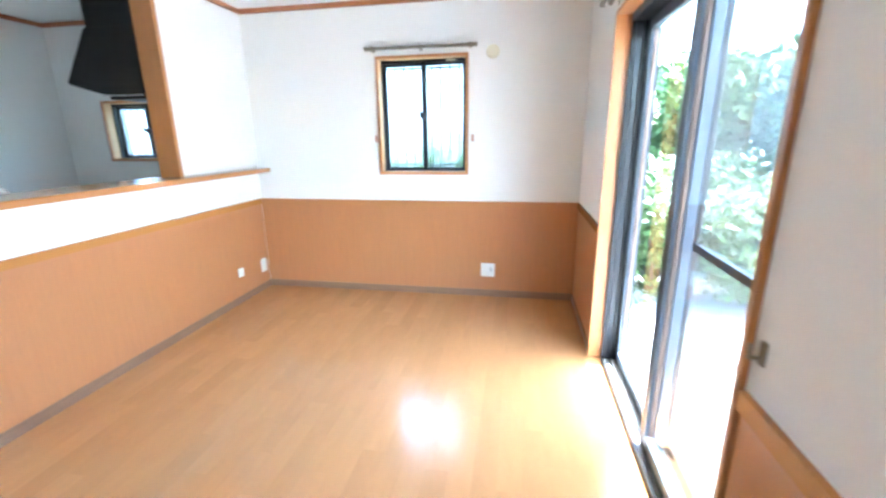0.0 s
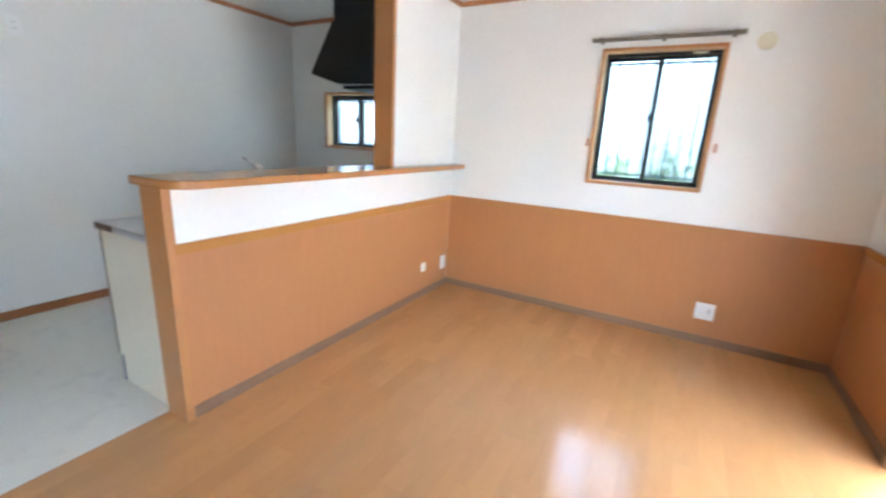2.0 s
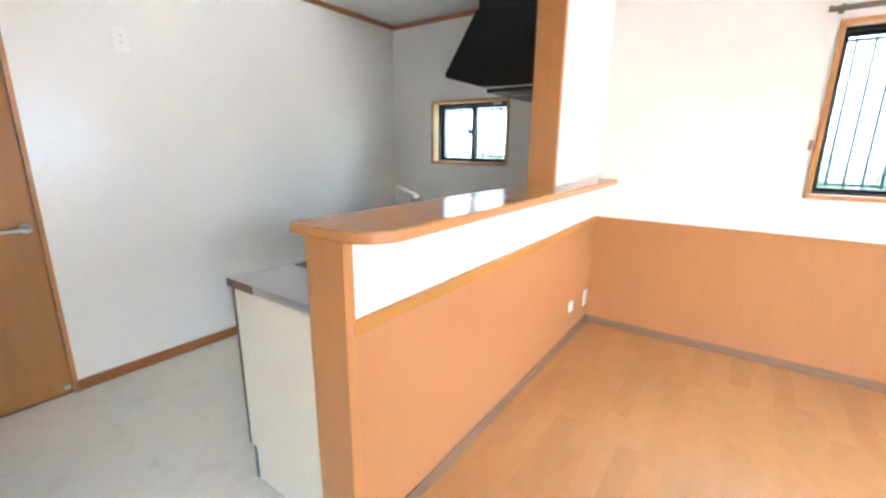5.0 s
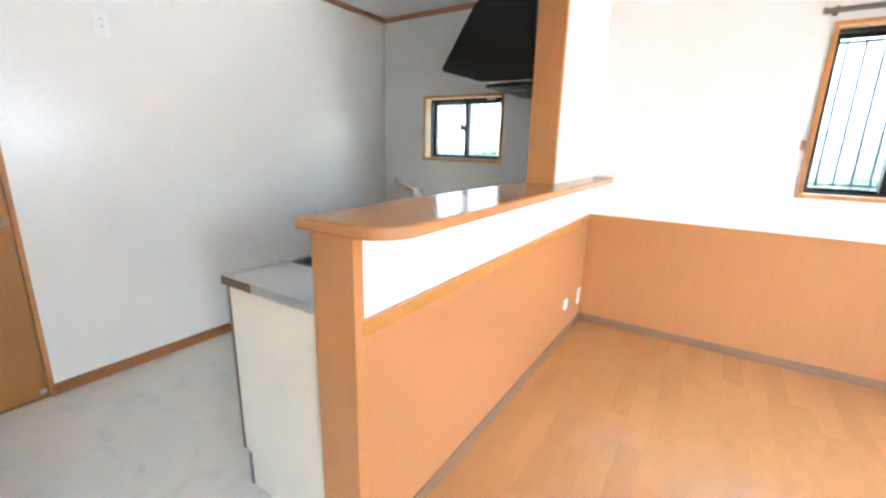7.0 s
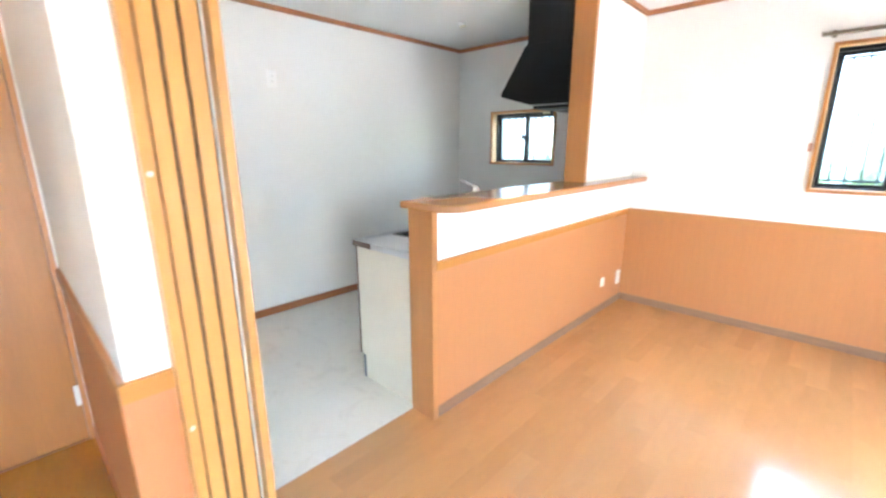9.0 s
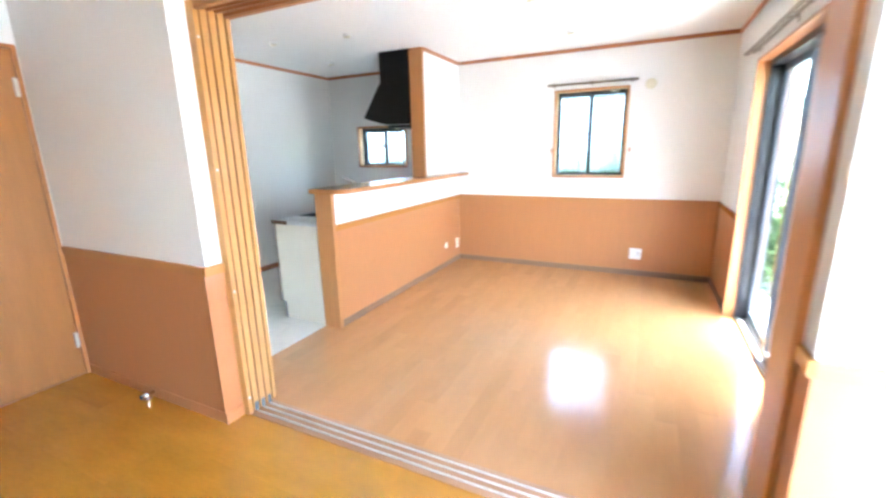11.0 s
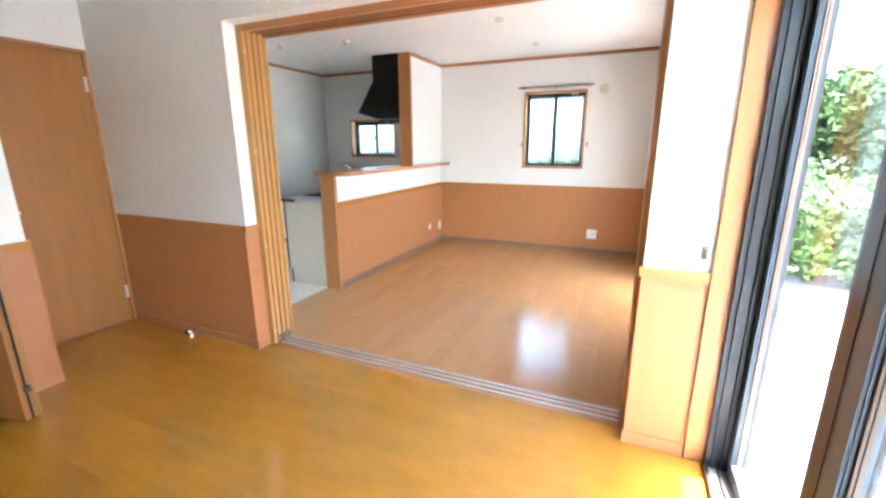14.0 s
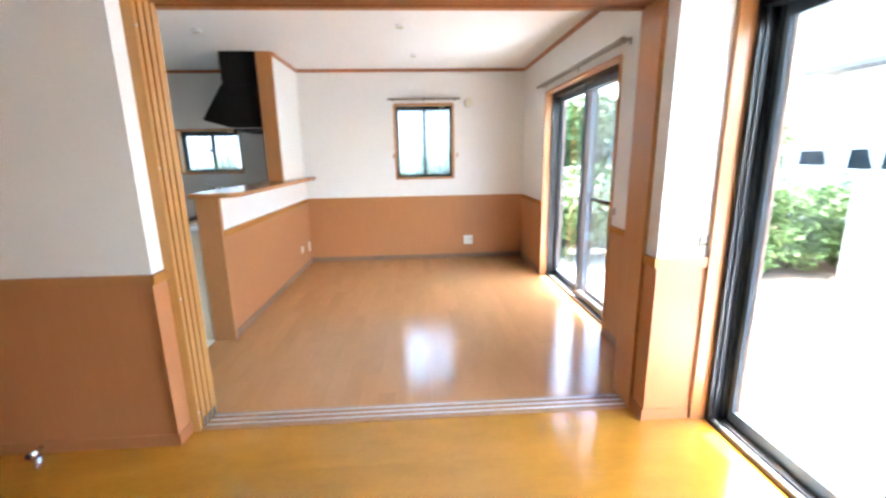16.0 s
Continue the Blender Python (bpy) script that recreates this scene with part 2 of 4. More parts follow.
def holed(axis, a0, a1, z0, z1, t0, t1, holes):
    """A wall along an axis ('x' or 'y') with rectangular holes (a0, a1, z0, z1) through it."""
    us = sorted({a0, a1, *[h[0] for h in holes], *[h[1] for h in holes]})
    vs = sorted({z0, z1, *[h[2] for h in holes], *[h[3] for h in holes]})
    bm = bmesh.new()
    for u, w in zip(us, us[1:]):
        for v, s in zip(vs, vs[1:]):
            um, vm = (u + w) / 2, (v + s) / 2
            if any(h[0] < um < h[1] and h[2] < vm < h[3] for h in holes):
                continue
            if axis == "x":
                box(bm, u, w, t0, t1, v, s)
            else:
                box(bm, t0, t1, u, w, v, s)
    bmesh.ops.remove_doubles(bm, verts=bm.verts, dist=1e-5)
    return bm


# ---- plan ----
H = 2.40              # ceiling
WX, EX = -1.98, 2.81  # kitchen's west wall, living room's east wall
PW, PE = -0.142, -0.006  # half wall between kitchen and living room
DS, DN = -3.65, -3.375    # dividing wall, its two faces
OL, OR = 0.24, 2.55     # opening in the dividing wall
BW = -0.525            # west face of the second room (closet front)
AW = -1.105            # back of the door alcove
SY = -6.9             # south wall
WIN = (1.175, 1.890, 1.083, 1.975)     # living window, clear of the casing
KWIN = (-1.502, -0.770, 1.200, 1.704)      # kitchen window
SDA = (-2.591, -0.962, 0.0, 1.968)     # living room sliding door
SDB = (-5.29, -3.671, 0.0, 1.968)       # second room sliding door

C = 0.020             # casing width


def around(h, low=True):
    """The rough opening that a casing fills."""
    return (h[0] - C + 0.001, h[1] + C - 0.001, h[2] - (C - 0.001 if low else 0.03), h[3] + C - 0.001)


# ---- structure ----
structure(part("wall_north", holed("x", -2.13, 2.96, -0.4, 2.7, 0.0, 0.15, [around(WIN), around(KWIN)]), WALLPAPER),
          "white textured wallpaper wall with two small windows", "wall")
structure(part("wall_east", holed("y", SY - 0.15, 0.0, -0.4, 2.7, EX, EX + 0.15, [around(SDA, False), around(SDB, False)]), WALLPAPER),
          "white papered wall with two sliding glass doors", "wall")
structure(part("wall_west", holed("y", DN, 0.0, 0, H, WX - 0.15, WX, [around((-3.335, -2.668, 0.0, 1.985), False)]), KITCHENPAPER),
          "white papered kitchen wall with a door", "wall")
structure(part("wall_divider", holed("x", -2.13, EX, 0, H, DS, DN, [(OL, OR, 0.0, 2.05)]), WALLPAPER),
          "white papered wall with a wide opening between the rooms", "wall")
structure(part("wall_wing", boxes((PW, PE, -0.885, 0.0, 1.118, H)), WALLPAPER), "white papered wing wall above the counter", "wall")
structure(part("wall_half", boxes((PW, PE, -2.41, 0.0, 0.0, 1.082)), WALLPAPER), "white papered half wall under the counter", "wall")
structure(part("wall_alcove", holed("y", -4.43, DS, 0, H, AW - 0.12, AW, [around((-4.40, -3.678, 0.0, 1.985), False)]), WALLPAPER),
          "white papered back wall of the door alcove", "wall")
structure(part("wall_alcove_side", boxes((AW - 0.12, BW, -4.56, -4.43, 0, H)), WALLPAPER), "short white papered return wall", "wall")
structure(part("wall_closet_front", boxes((BW - 0.12, BW, -6.2, -4.56, 1.99, H), (BW - 0.12, BW, SY, -6.2, 0, H)), WALLPAPER),
          "white papered wall over the closet", "wall")
# closing wall, coloured plywood brown so that it bounces less light
structure(part("wall_closet_back", boxes((-1.4, -1.3, SY, -4.56, 0, H)), PLYWOOD), "closet back wall, plywood brown to bounce less light", "wall")
structure(part("wall_south", boxes((-1.4, EX, SY - 0.15, SY, 0, H)), WALLPAPER), "plain white papered wall", "wall")
structure(part("ceiling_1", boxes((-2.13, 2.96, DS + 0.12, 0.15, H, H + 0.15)), CEILING), "white papered ceiling", "ceiling")
structure(part("ceiling_2", boxes((-2.13, 2.96, SY - 0.15, DS + 0.12, H, H + 0.15)), CEILING), "white papered ceiling", "ceiling")

structure(part("floor_slab", boxes((-2.13, 2.95, SY - 0.15, 0.15, -0.4, -0.012)), JOINT), "dark subfloor under the boards", "floor")
structure(part("floor_kitchen", boxes((WX, -0.15, DN, 0.0, -0.012, 0.0)), VINYL), "white marbled vinyl kitchen floor", "floor")


def strip(name, mat, specs, label, bevel=0.004):
    return structure(part(name, boxes(*specs, bevel=bevel), mat), label, name.split("_")[0])


def dado(name, runs, z_base, z_cap, panel_mat, base_mat, label):
    """Panel, cap rail and skirting along runs (axis, a0, a1, face, out): out is the side (+1 or -1) that the face looks to."""
    top = new(name)
    structure(top, label, "wainscot")
    for axis, a0, a1, face, out in runs:
        def slab(d0, d1, z0, z1):
            lo, hi = sorted((face + out * d0, face + out * d1))
            return (a0, a1, lo, hi, z0, z1) if axis == "x" else (lo, hi, a0, a1, z0, z1)
        part("panel", boxes(slab(-0.002, 0.005, z_base - 0.004, z_cap - 0.04)), panel_mat, top)
        part("cap_rail", boxes(slab(-0.002, 0.016, z_cap - 0.045, z_cap), bevel=0.003), TRIM_Y if axis == "y" else CAPWOOD, top)
        part("skirting", boxes(slab(-0.002, 0.011, 0.0, z_base), bevel=0.002), base_mat, top)
    return top


CAPWOOD = material("cap_rail_wood", (0.47, 0.21, 0.075), 0.35, var=0.1, scale=5, stretch=(0.6, 6, 6), bump=0.04, bump_scale=30, coat=0.1)
dado("wainscot_living", [("x", PE, EX, 0.0, -1), ("y", -2.41, -0.016, PE, 1), ("y", -0.93, -0.016, EX, -1), ("y", DN, -2.62, EX, -1)],
     0.062, 0.842, DADO, BASEBOARD, "terracotta wainscot panels with orange cap rail and grey-brown skirting")
# the last two runs, on unseen walls, are added to cut bounced light
dado("wainscot_second", [("x", AW, OL, DS, -1), ("x", OR, 2.792, DS, -1), ("y", DS - 0.016, -3.558, OL, 1), ("y", DS - 0.016, -3.558, OR, -1), ("y", -4.56, -4.43 + 0.016, BW, 1),
                         ("x", AW, BW, -4.43, 1), ("x", BW, 2.792, SY, 1), ("y", SY + 0.018, -5.312, EX, -1)],
     0.06, 0.858, DADO_B, DADO_B, "terracotta wainscot panels with matching skirting")


# crown mouldings
strip("trim_crown", CROWN, [(PE, EX, -0.022, 0.004, H - 0.034, H + 0.002), (EX - 0.022, EX + 0.004, DN, -0.022, H - 0.034, H + 0.002),
                            (PE - 0.004, PE + 0.022, -0.872, -0.022, H - 0.034, H + 0.002),
                            (WX - 0.004, WX + 0.022, DN, 0.0, H - 0.034, H + 0.002), (WX + 0.022, PW, -0.022, 0.004, H - 0.034, H + 0.002),
                            (WX + 0.022, EX - 0.022, DN - 0.004, DN + 0.022, H - 0.034, H + 0.002)],
      "reddish brown wooden crown moulding")
strip("baseboard_kitchen", KBASE, [(WX - 0.003, WX + 0.012, -2.66, 0.0, 0.0, 0.062), (WX + 0.012, PW, -0.012, 0.003, 0.0, 0.062),
                                   (WX + 0.0, 0.10, DN - 0.003, DN + 0.012, 0.0, 0.062)], "reddish brown kitchen skirting board")

# frame of the wide opening: jambs, head with three grooves, sill with three rails
JAMBWOOD = material("yellow_orange_wood", (0.52, 0.262, 0.078), 0.33, var=0.07, scale=5, stretch=(6, 6, 0.6), bump=0.05, bump_scale=30, coat=0.12)
FR0, FR1 = -3.556, -3.366
strip("trim_opening_jamb", JAMBWOOD, [(OL - 0.003, OL + 0.046, FR0 - 0.003, -3.534, 0.0, 2.048), (OL - 0.003, OL + 0.04, -3.388, FR1, 0.0, 2.048),
                                  (OL - 0.03, OL - 0.003, DN + 0.001, FR1, 0.0, 2.07)], "orange wooden jamb of the wide opening")
strip("trim_opening_jamb_east", TRIM, [(OR - 0.022, OR + 0.003, FR0, FR1, 0.0, 2.048)], "orange wooden jamb of the wide opening")
strip("trim_opening_head", CAPWOOD, [(OL, OR, FR0, -3.534, 2.012, 2.052), (OL, OR, -3.388, FR1, 2.012, 2.052)],
      "orange wooden head of the wide opening")
strip("trim_head_groove", KBASE, [(OL + 0.04, OR - 0.026, -3.534, -3.388, 2.03, 2.052)] + [(OL + 0.04, OR - 0.026, y - 0.005, y + 0.005, 2.014, 2.032) for y in (-3.529, -3.494, -3.454, -3.400)],
      "dark brown grooved track in the opening head")
sill = structure(part("trim_opening_sill", boxes((OL, OR, -3.55, -3.40, -0.012, 0.003)), THRESH), "worn wooden sill with three sliding rails", "sill")
for y in (-3.514, -3.474, -3.434):
    part("rail", boxes((OL + 0.06, OR - 0.026, y - 0.004, y + 0.004, 0.0, 0.009), bevel=0.002), RAILMETAL, sill, "narrow worn metal rail")

for z in (0.10, 0.706, 1.317, 1.90):
    cap = thing("screw_cap", "small grey screw cap on the orange jamb", "screw cap", "jamb screw caps")
    part("disc", tubes(((OL + 0.0455, -3.5465, z), (OL + 0.0485, -3.5465, z), 0.0065, 0.0055, 12)), PALEGREY, cap)

# three sliding panels, pushed together at the west end of the opening
for i, y in enumerate((-3.514, -3.474, -3.434)):
    p = thing("sliding_door", "orange wooden sliding door panel stacked open in its track", "sliding door", "stacked sliding panels")
    x1 = 0.290 + 0.004 * i
    part("leaf", boxes((-0.54, x1, y - 0.0165, y + 0.0165, 0.010, 2.026), bevel=0.003), DOORWOOD, p)
    part("edge_strip", boxes((x1 - 0.004, x1 + 0.003, y - 0.0160, y + 0.0160, 0.012, 2.022), bevel=0.001), JAMBWOOD, p, "orange edge banding")
    part("floor_guide", boxes((x1 - 0.03, x1 + 0.007, y - 0.011, y + 0.011, 0.0095, 0.060), bevel=0.002), GREYALU, p, "small grey roller guide")
    # dark filler between neighbouring panels stands for the shade in their gap
    part("gap_shade", boxes((x1 - 0.012, x1 - 0.004, y + 0.0166, y + 0.0232, 0.03, 2.02)), DARK, p, "dark strip standing for shade in the gap")


def window(name, hole, label, bars):
    """Sliding window in the north wall: wooden casing, black frame, two sashes, catch and an outside grille."""
    x0, x1, z0, z1 = hole
    w = structure(new(name), label, "window")
    c = C
    bm = bmesh.new()
    for s in ((x0 - c, x1 + c, -0.014, 0.07, z1, z1 + c), (x0 - c, x1 + c, -0.018, 0.07, z0 - c, z0),
              (x0 - c, x0, -0.014, 0.07, z0, z1), (x1, x1 + c, -0.014, 0.07, z0, z1)):
        box(bm, *s)
    part("casing", finish(bm, 0.003), TRIM, w)
    part("reveal_lining", boxes((x0, x0 + 0.004, 0.0, 0.07, z0 + 0.004, z1 - 0.004), (x1 - 0.004, x1, 0.0, 0.07, z0 + 0.004, z1 - 0.004),
                                (x0, x1, 0.0, 0.07, z0, z0 + 0.004), (x0, x1, 0.0, 0.07, z1 - 0.004, z1)), PALEWOOD, w, "pale wooden reveal lining")
    f = 0.014
    part("outer_flange", boxes((x0 - c, x1 + c, 0.07, 0.152, z1, z1 + c), (x0 - c, x1 + c, 0.07, 0.152, z0 - c, z0),
                               (x0 - c, x0, 0.07, 0.152, z0, z1), (x1, x1 + c, 0.07, 0.152, z0, z1)), BLACKALU, w)
    part("window_frame", boxes((x0, x1, 0.07, 0.16, z1 - f - 0.012, z1), (x0, x1, 0.07, 0.16, z0, z0 + f),
                               (x0, x0 + f, 0.07, 0.16, z0 + f, z1 - f), (x1 - f, x1, 0.07, 0.16, z0 + f, z1 - f), bevel=0.002), BLACKALU, w)
    xm = (x0 + x1) / 2
    s = 0.021
    m = 0.034
    for a, b, y, sl, sr in ((x0 + f, xm + m / 2, 0.112, s, m), (xm - m / 2, x1 - f, 0.085, m, s)):
        sash = part("sash", boxes((a, b, y, y + 0.024, z1 - f - s - 0.012, z1 - f - 0.012), (a, b, y, y + 0.024, z0 + f, z0 + f + s),
                                  (a, a + sl, y, y + 0.024, z0 + f + s, z1 - f - s - 0.012), (b - sr, b, y, y + 0.024, z0 + f + s, z1 - f - s - 0.012), bevel=0.002), BLACKALU, w)
        pane = part("pane", boxes((a + sl, b - sr, y + 0.010, y + 0.014, z0 + f + s, z1 - f - s - 0.012)), OBSCURE, sash)
        pane.visible_shadow = False
    zc = (z0 + z1) / 2
    part("crescent_catch", boxes((xm - 0.012, xm + 0.012, 0.062, 0.086, zc - 0.03, zc + 0.02), (xm - 0.034, xm + 0.006, 0.046, 0.066, zc - 0.012, zc + 0.03), (xm - 0.034, xm - 0.02, 0.046, 0.060, zc + 0.02, zc + 0.05), bevel=0.003), BLACKALU, w)
    screen = part("insect_screen", boxes((xm - 0.012, x1 - f, 0.142, 0.154, z1 - f - 0.024, z1 - f - 0.012), (xm - 0.012, x1 - f, 0.142, 0.154, z0 + f, z0 + f + 0.012),
                                         (xm - 0.012, xm + 0.006, 0.142, 0.154, z0 + f + 0.012, z1 - f - 0.024), (x1 - f - 0.012, x1 - f, 0.142, 0.154, z0 + f + 0.012, z1 - f - 0.024)), BLACKALU, w, "slim insect screen frame")
    net = part("netting", boxes((xm + 0.006, x1 - f - 0.012, 0.147, 0.148, z0 + f + 0.012, z1 - f - 0.024)), WINDOWNET, screen, "fine grey insect netting")
    net.visible_shadow = False
    part("window_label", boxes((x1 - 0.17, x1 - 0.09, 0.066, 0.0705, z1 - 0.022, z1 - 0.010)), IVORY, w, "small pale label on the frame head")
    grille = part("grille", boxes((x0, x1, 0.19, 0.205, z1 - 0.06, z1 - 0.045), (x0, x1, 0.19, 0.205, z0 + 0.045, z0 + 0.06),
                                  (x0, x0 + 0.015, 0.15, 0.205, z0, z1), (x1 - 0.015, x1, 0.15, 0.205, z0, z1)), GREYALU, w, "grey outside security grille")
    for i in range(bars):
        x = x0 + (i + 1) * (x1 - x0) / (bars + 1)
        part("bar", boxes((x - 0.006, x + 0.006, 0.191, 0.203, z0 + 0.02, z1 - 0.02)), GREYALU, grille)
    return w


window("window_1", WIN, "small two-pane obscured glass window, black frame, orange wooden casing", 8)
window("window_2", KWIN, "small black framed kitchen window in orange casing", 8)


def sliding_glass(name, hole, label, south_screen, meet):
    """Floor-length sliding glass door in the east wall: casing, black frame, two sashes, track, insect screen outside."""
    y0, y1, z0, z1 = hole
    d = structure(new(name), label, "glass door")
    c = C
    bm = bmesh.new()
    for s in ((EX - 0.014, EX + 0.062, y0 - c, y1 + c, z1, z1 + c), (EX - 0.014, EX + 0.062, y0 - c, y0, 0.0, z1), (EX - 0.014, EX + 0.062, y1, y1 + c, 0.0, z1)):
        box(bm, *s)
    part("casing", finish(bm, 0.003), TRIM, d)
    X = EX + 0.062
    f = 0.026
    D = 0.15
    part("outer_flange", boxes((X, X + D - 0.01, y0 - c, y1 + c, z1, z1 + c), (X, X + D - 0.01, y0 - c, y0, 0.0, z1), (X, X + D - 0.01, y1, y1 + c, 0.0, z1)), BLACKALU, d)
    part("door_frame", boxes((X, X + D, y0, y1, z1 - 0.04, z1), (X, X + D, y0, y0 + f, 0, z1 - 0.04), (X, X + D, y1 - f, y1, 0, z1 - 0.04),
                             (X, X + 0.012, y0 + f, y1 - f, -0.02, 0.010), bevel=0.002), BLACKALU, d)
    part("sill", boxes((X + 0.012, X + D, y0 + f, y1 - f, -0.02, 0.008)), SILVERALU, d, "worn silver aluminium track bed")
    part("track_lip", boxes((X - 0.004, X + 0.010, y0 + f, y1 - f, 0.0, 0.026), (X + 0.045, X + 0.051, y0 + f, y1 - f, 0.008, 0.024),
                            (X + 0.093, X + 0.099, y0 + f, y1 - f, 0.008, 0.024)), BLACKALU, d, "black sill lip and track ribs")
    part("jamb_step", boxes((X + 0.020, X + 0.030, y1 - f - 0.010, y1 - f, 0.012, z1 - 0.04), (X + 0.058, X + 0.070, y1 - f - 0.012, y1 - f, 0.012, z1 - 0.04),
                            (X + 0.020, X + 0.026, y0 + f, y0 + f + 0.010, 0.012, z1 - 0.04)), BLACKALU, d)
    ym = (y0 + y1) / 2
    s = 0.058
    zt = z1 - 0.04
    t = 0.038
    for a, b, x, low, sn in ((y0 + f, ym + s / 2, X + 0.030, 0.09, meet), (ym - s / 2, y1 - f, X + 0.078, 0.09, s)):
        sash = part("sash", boxes((x, x + t, a, b, zt - 0.05, zt), (x, x + t, a, b, 0.026, low),
                                  (x, x + t, a, a + s, low, zt - 0.05), (x, x + t, b - sn, b, low, zt - 0.05), bevel=0.003), GREYALU, d, "dark grey aluminium sash")
        part("groove", boxes((x - 0.002, x + 0.002, a + 0.016, a + 0.023, 0.03, zt), (x - 0.002, x + 0.002, b - sn * 0.5, b - 0.016, 0.03, zt)), BLACKALU, sash)
        part("side_rib", boxes((x + 0.007, x + 0.012, b - sn - 0.004, b - sn, low, zt - 0.05), (x + 0.007, x + 0.012, a + s, a + s + 0.004, low, zt - 0.05)), GREYALU, sash)
        part("glazing_bead", boxes((x + 0.016, x + 0.022, a + s, a + s + 0.010, low, zt - 0.05), (x + 0.016, x + 0.022, b - sn - 0.010, b - sn, low, zt - 0.05),
                                   (x + 0.027, x + 0.036, a + s, a + s + 0.010, low, zt - 0.05), (x + 0.027, x + 0.036, b - sn - 0.010, b - sn, low, zt - 0.05)), BEAD, sash, "brownish rubber glazing bead")
        pane = part("pane", boxes((x + 0.022, x + 0.027, a + s, b - sn, low, zt - 0.05)), GLASS, sash)
        pane.visible_shadow = False
    a, b = south_screen
    x = X + 0.124
    scr = part("screen_door", boxes((x, x + 0.02, a, b, zt - 0.04, zt), (x, x + 0.02, a, b, 0.02, 0.08), (x, x + 0.02, a, a + 0.035, 0.08, zt - 0.04),
                                    (x, x + 0.02, b - 0.035, b, 0.08, zt - 0.04), (x, x + 0.02, a + 0.035, b - 0.035, 0.93, 0.96)), BLACKALU, d, "black framed insect screen with middle rail")
    part("netting", boxes((x + 0.009, x + 0.010, a + 0.035, b - 0.035, 0.08, zt - 0.04)), NET, scr, "fine grey insect netting")
    part("outer_sill", boxes((X + D, X + D + 0.05, y0 - 0.02, y1 + 0.02, -0.06, -0.005), bevel=0.003), GREYALU, d)
    return d


sliding_glass("door_1", SDA, "floor-length sliding glass door with dark frame and screen", (-2.555, -1.76), 0.058)
sliding_glass("door_2", SDB, "tall sliding glass door with black aluminium frame", (-5.26, -4.45), 0.13)

# ---- kitchen door and alcove door ----


def door_casing(parent, y0, y1, z1, x, depth, mat):
    part("door_frame", boxes((x - depth, x + 0.012, y0 - C, y0, 0.0, z1 + C), (x - depth, x + 0.012, y1, y1 + C, 0.0, z1 + C),
                             (x - depth, x + 0.012, y0, y1, z1, z1 + C), bevel=0.003), mat, parent)


kd = structure(new("door_3"), "closed orange wooden door with narrow frosted glass strip", "door")
door_casing(kd, -3.335, -2.668, 1.985, WX, 0.13, TRIM)
lf = part("leaf", holed("y", -3.332, -2.671, 0.008, 1.980, WX - 0.045, WX - 0.010, [(-3.078, -2.965, 0.21, 1.795)]), DOORWOOD, kd)
part("glass_strip", boxes((WX - 0.032, WX - 0.024, -3.078, -2.965, 0.21, 1.795)), FROST, kd, "narrow frosted glass strip")
part("glass_bead", boxes((WX - 0.014, WX - 0.007, -3.082, -3.076, 0.206, 1.799), (WX - 0.014, WX - 0.007, -2.967, -2.961, 0.206, 1.799),
                         (WX - 0.014, WX - 0.007, -3.076, -2.967, 0.206, 0.212), (WX - 0.014, WX - 0.007, -3.076, -2.967, 1.793, 1.799)), DOORWOOD, kd)
hd = part("door_handle", tubes(((WX - 0.012, -2.712, 0.922), (WX, -2.712, 0.922), 0.026), ((WX - 0.01, -2.712, 0.922), (WX + 0.045, -2.712, 0.922), 0.010),
                               ((WX + 0.043, -2.707, 0.922), (WX + 0.043, -2.83, 0.920), 0.009, 0.0075)), SATIN, kd, "satin steel lever handle", True)
for z in (0.23, 1.76):
    part("hinge", boxes((WX - 0.010, WX + 0.004, -3.346, -3.322, z - 0.05, z + 0.05), bevel=0.002), SATIN, kd, "small steel hinge")
part("floor_plate", boxes((WX - 0.012, WX + 0.002, -2.705, -2.68, 0.03, 0.05)), STEEL, kd)
# unseen box, added so that no daylight leaks round the alcove door
structure(part("alcove_light_block", boxes((AW - 0.75, AW - 0.65, -4.7, -3.5, 0, 2.2), (AW - 0.65, AW - 0.12, -4.7, -4.56, 0, 2.2), (AW - 0.65, AW - 0.12, -4.56, DS, 2.1, 2.2),
                                        (AW - 0.65, AW - 0.12, -4.56, DS, -0.1, -0.012)), WALLPAPER), "unseen box blocking daylight behind the alcove door", "wall")
# unseen box, added to keep the sky out of the door's glass strip
structure(part("hall_light_block", boxes((WX - 1.0, WX - 0.9, -3.6, -2.4, 0, 2.2), (WX - 0.9, WX - 0.15, -3.6, -3.5, 0, 2.2), (WX - 0.9, WX - 0.15, -2.5, -2.4, 0, 2.2), (WX - 0.9, WX - 0.15, -3.5, -2.5, 2.1, 2.2), (WX - 0.9, WX - 0.15, -3.5, -2.5, -0.1, 0.0)), WALLPAPER), "unseen box blocking daylight behind the kitchen door", "wall")

ad = structure(new("door_4"), "closed plain orange wooden alcove door with steel hinges", "door")
door_casing(ad, -4.40, -3.678, 1.985, AW, 0.11, TRIM)
part("leaf", boxes((AW - 0.042, AW - 0.006, -4.397, -3.681, 0.008, 1.980), bevel=0.002), DOORWOOD, ad)
for z in (0.24, 1.78):
    part("hinge", boxes((AW - 0.008, AW + 0.004, -3.698, -3.674, z - 0.05, z + 0.05), bevel=0.002), SATIN, ad, "small steel hinge")
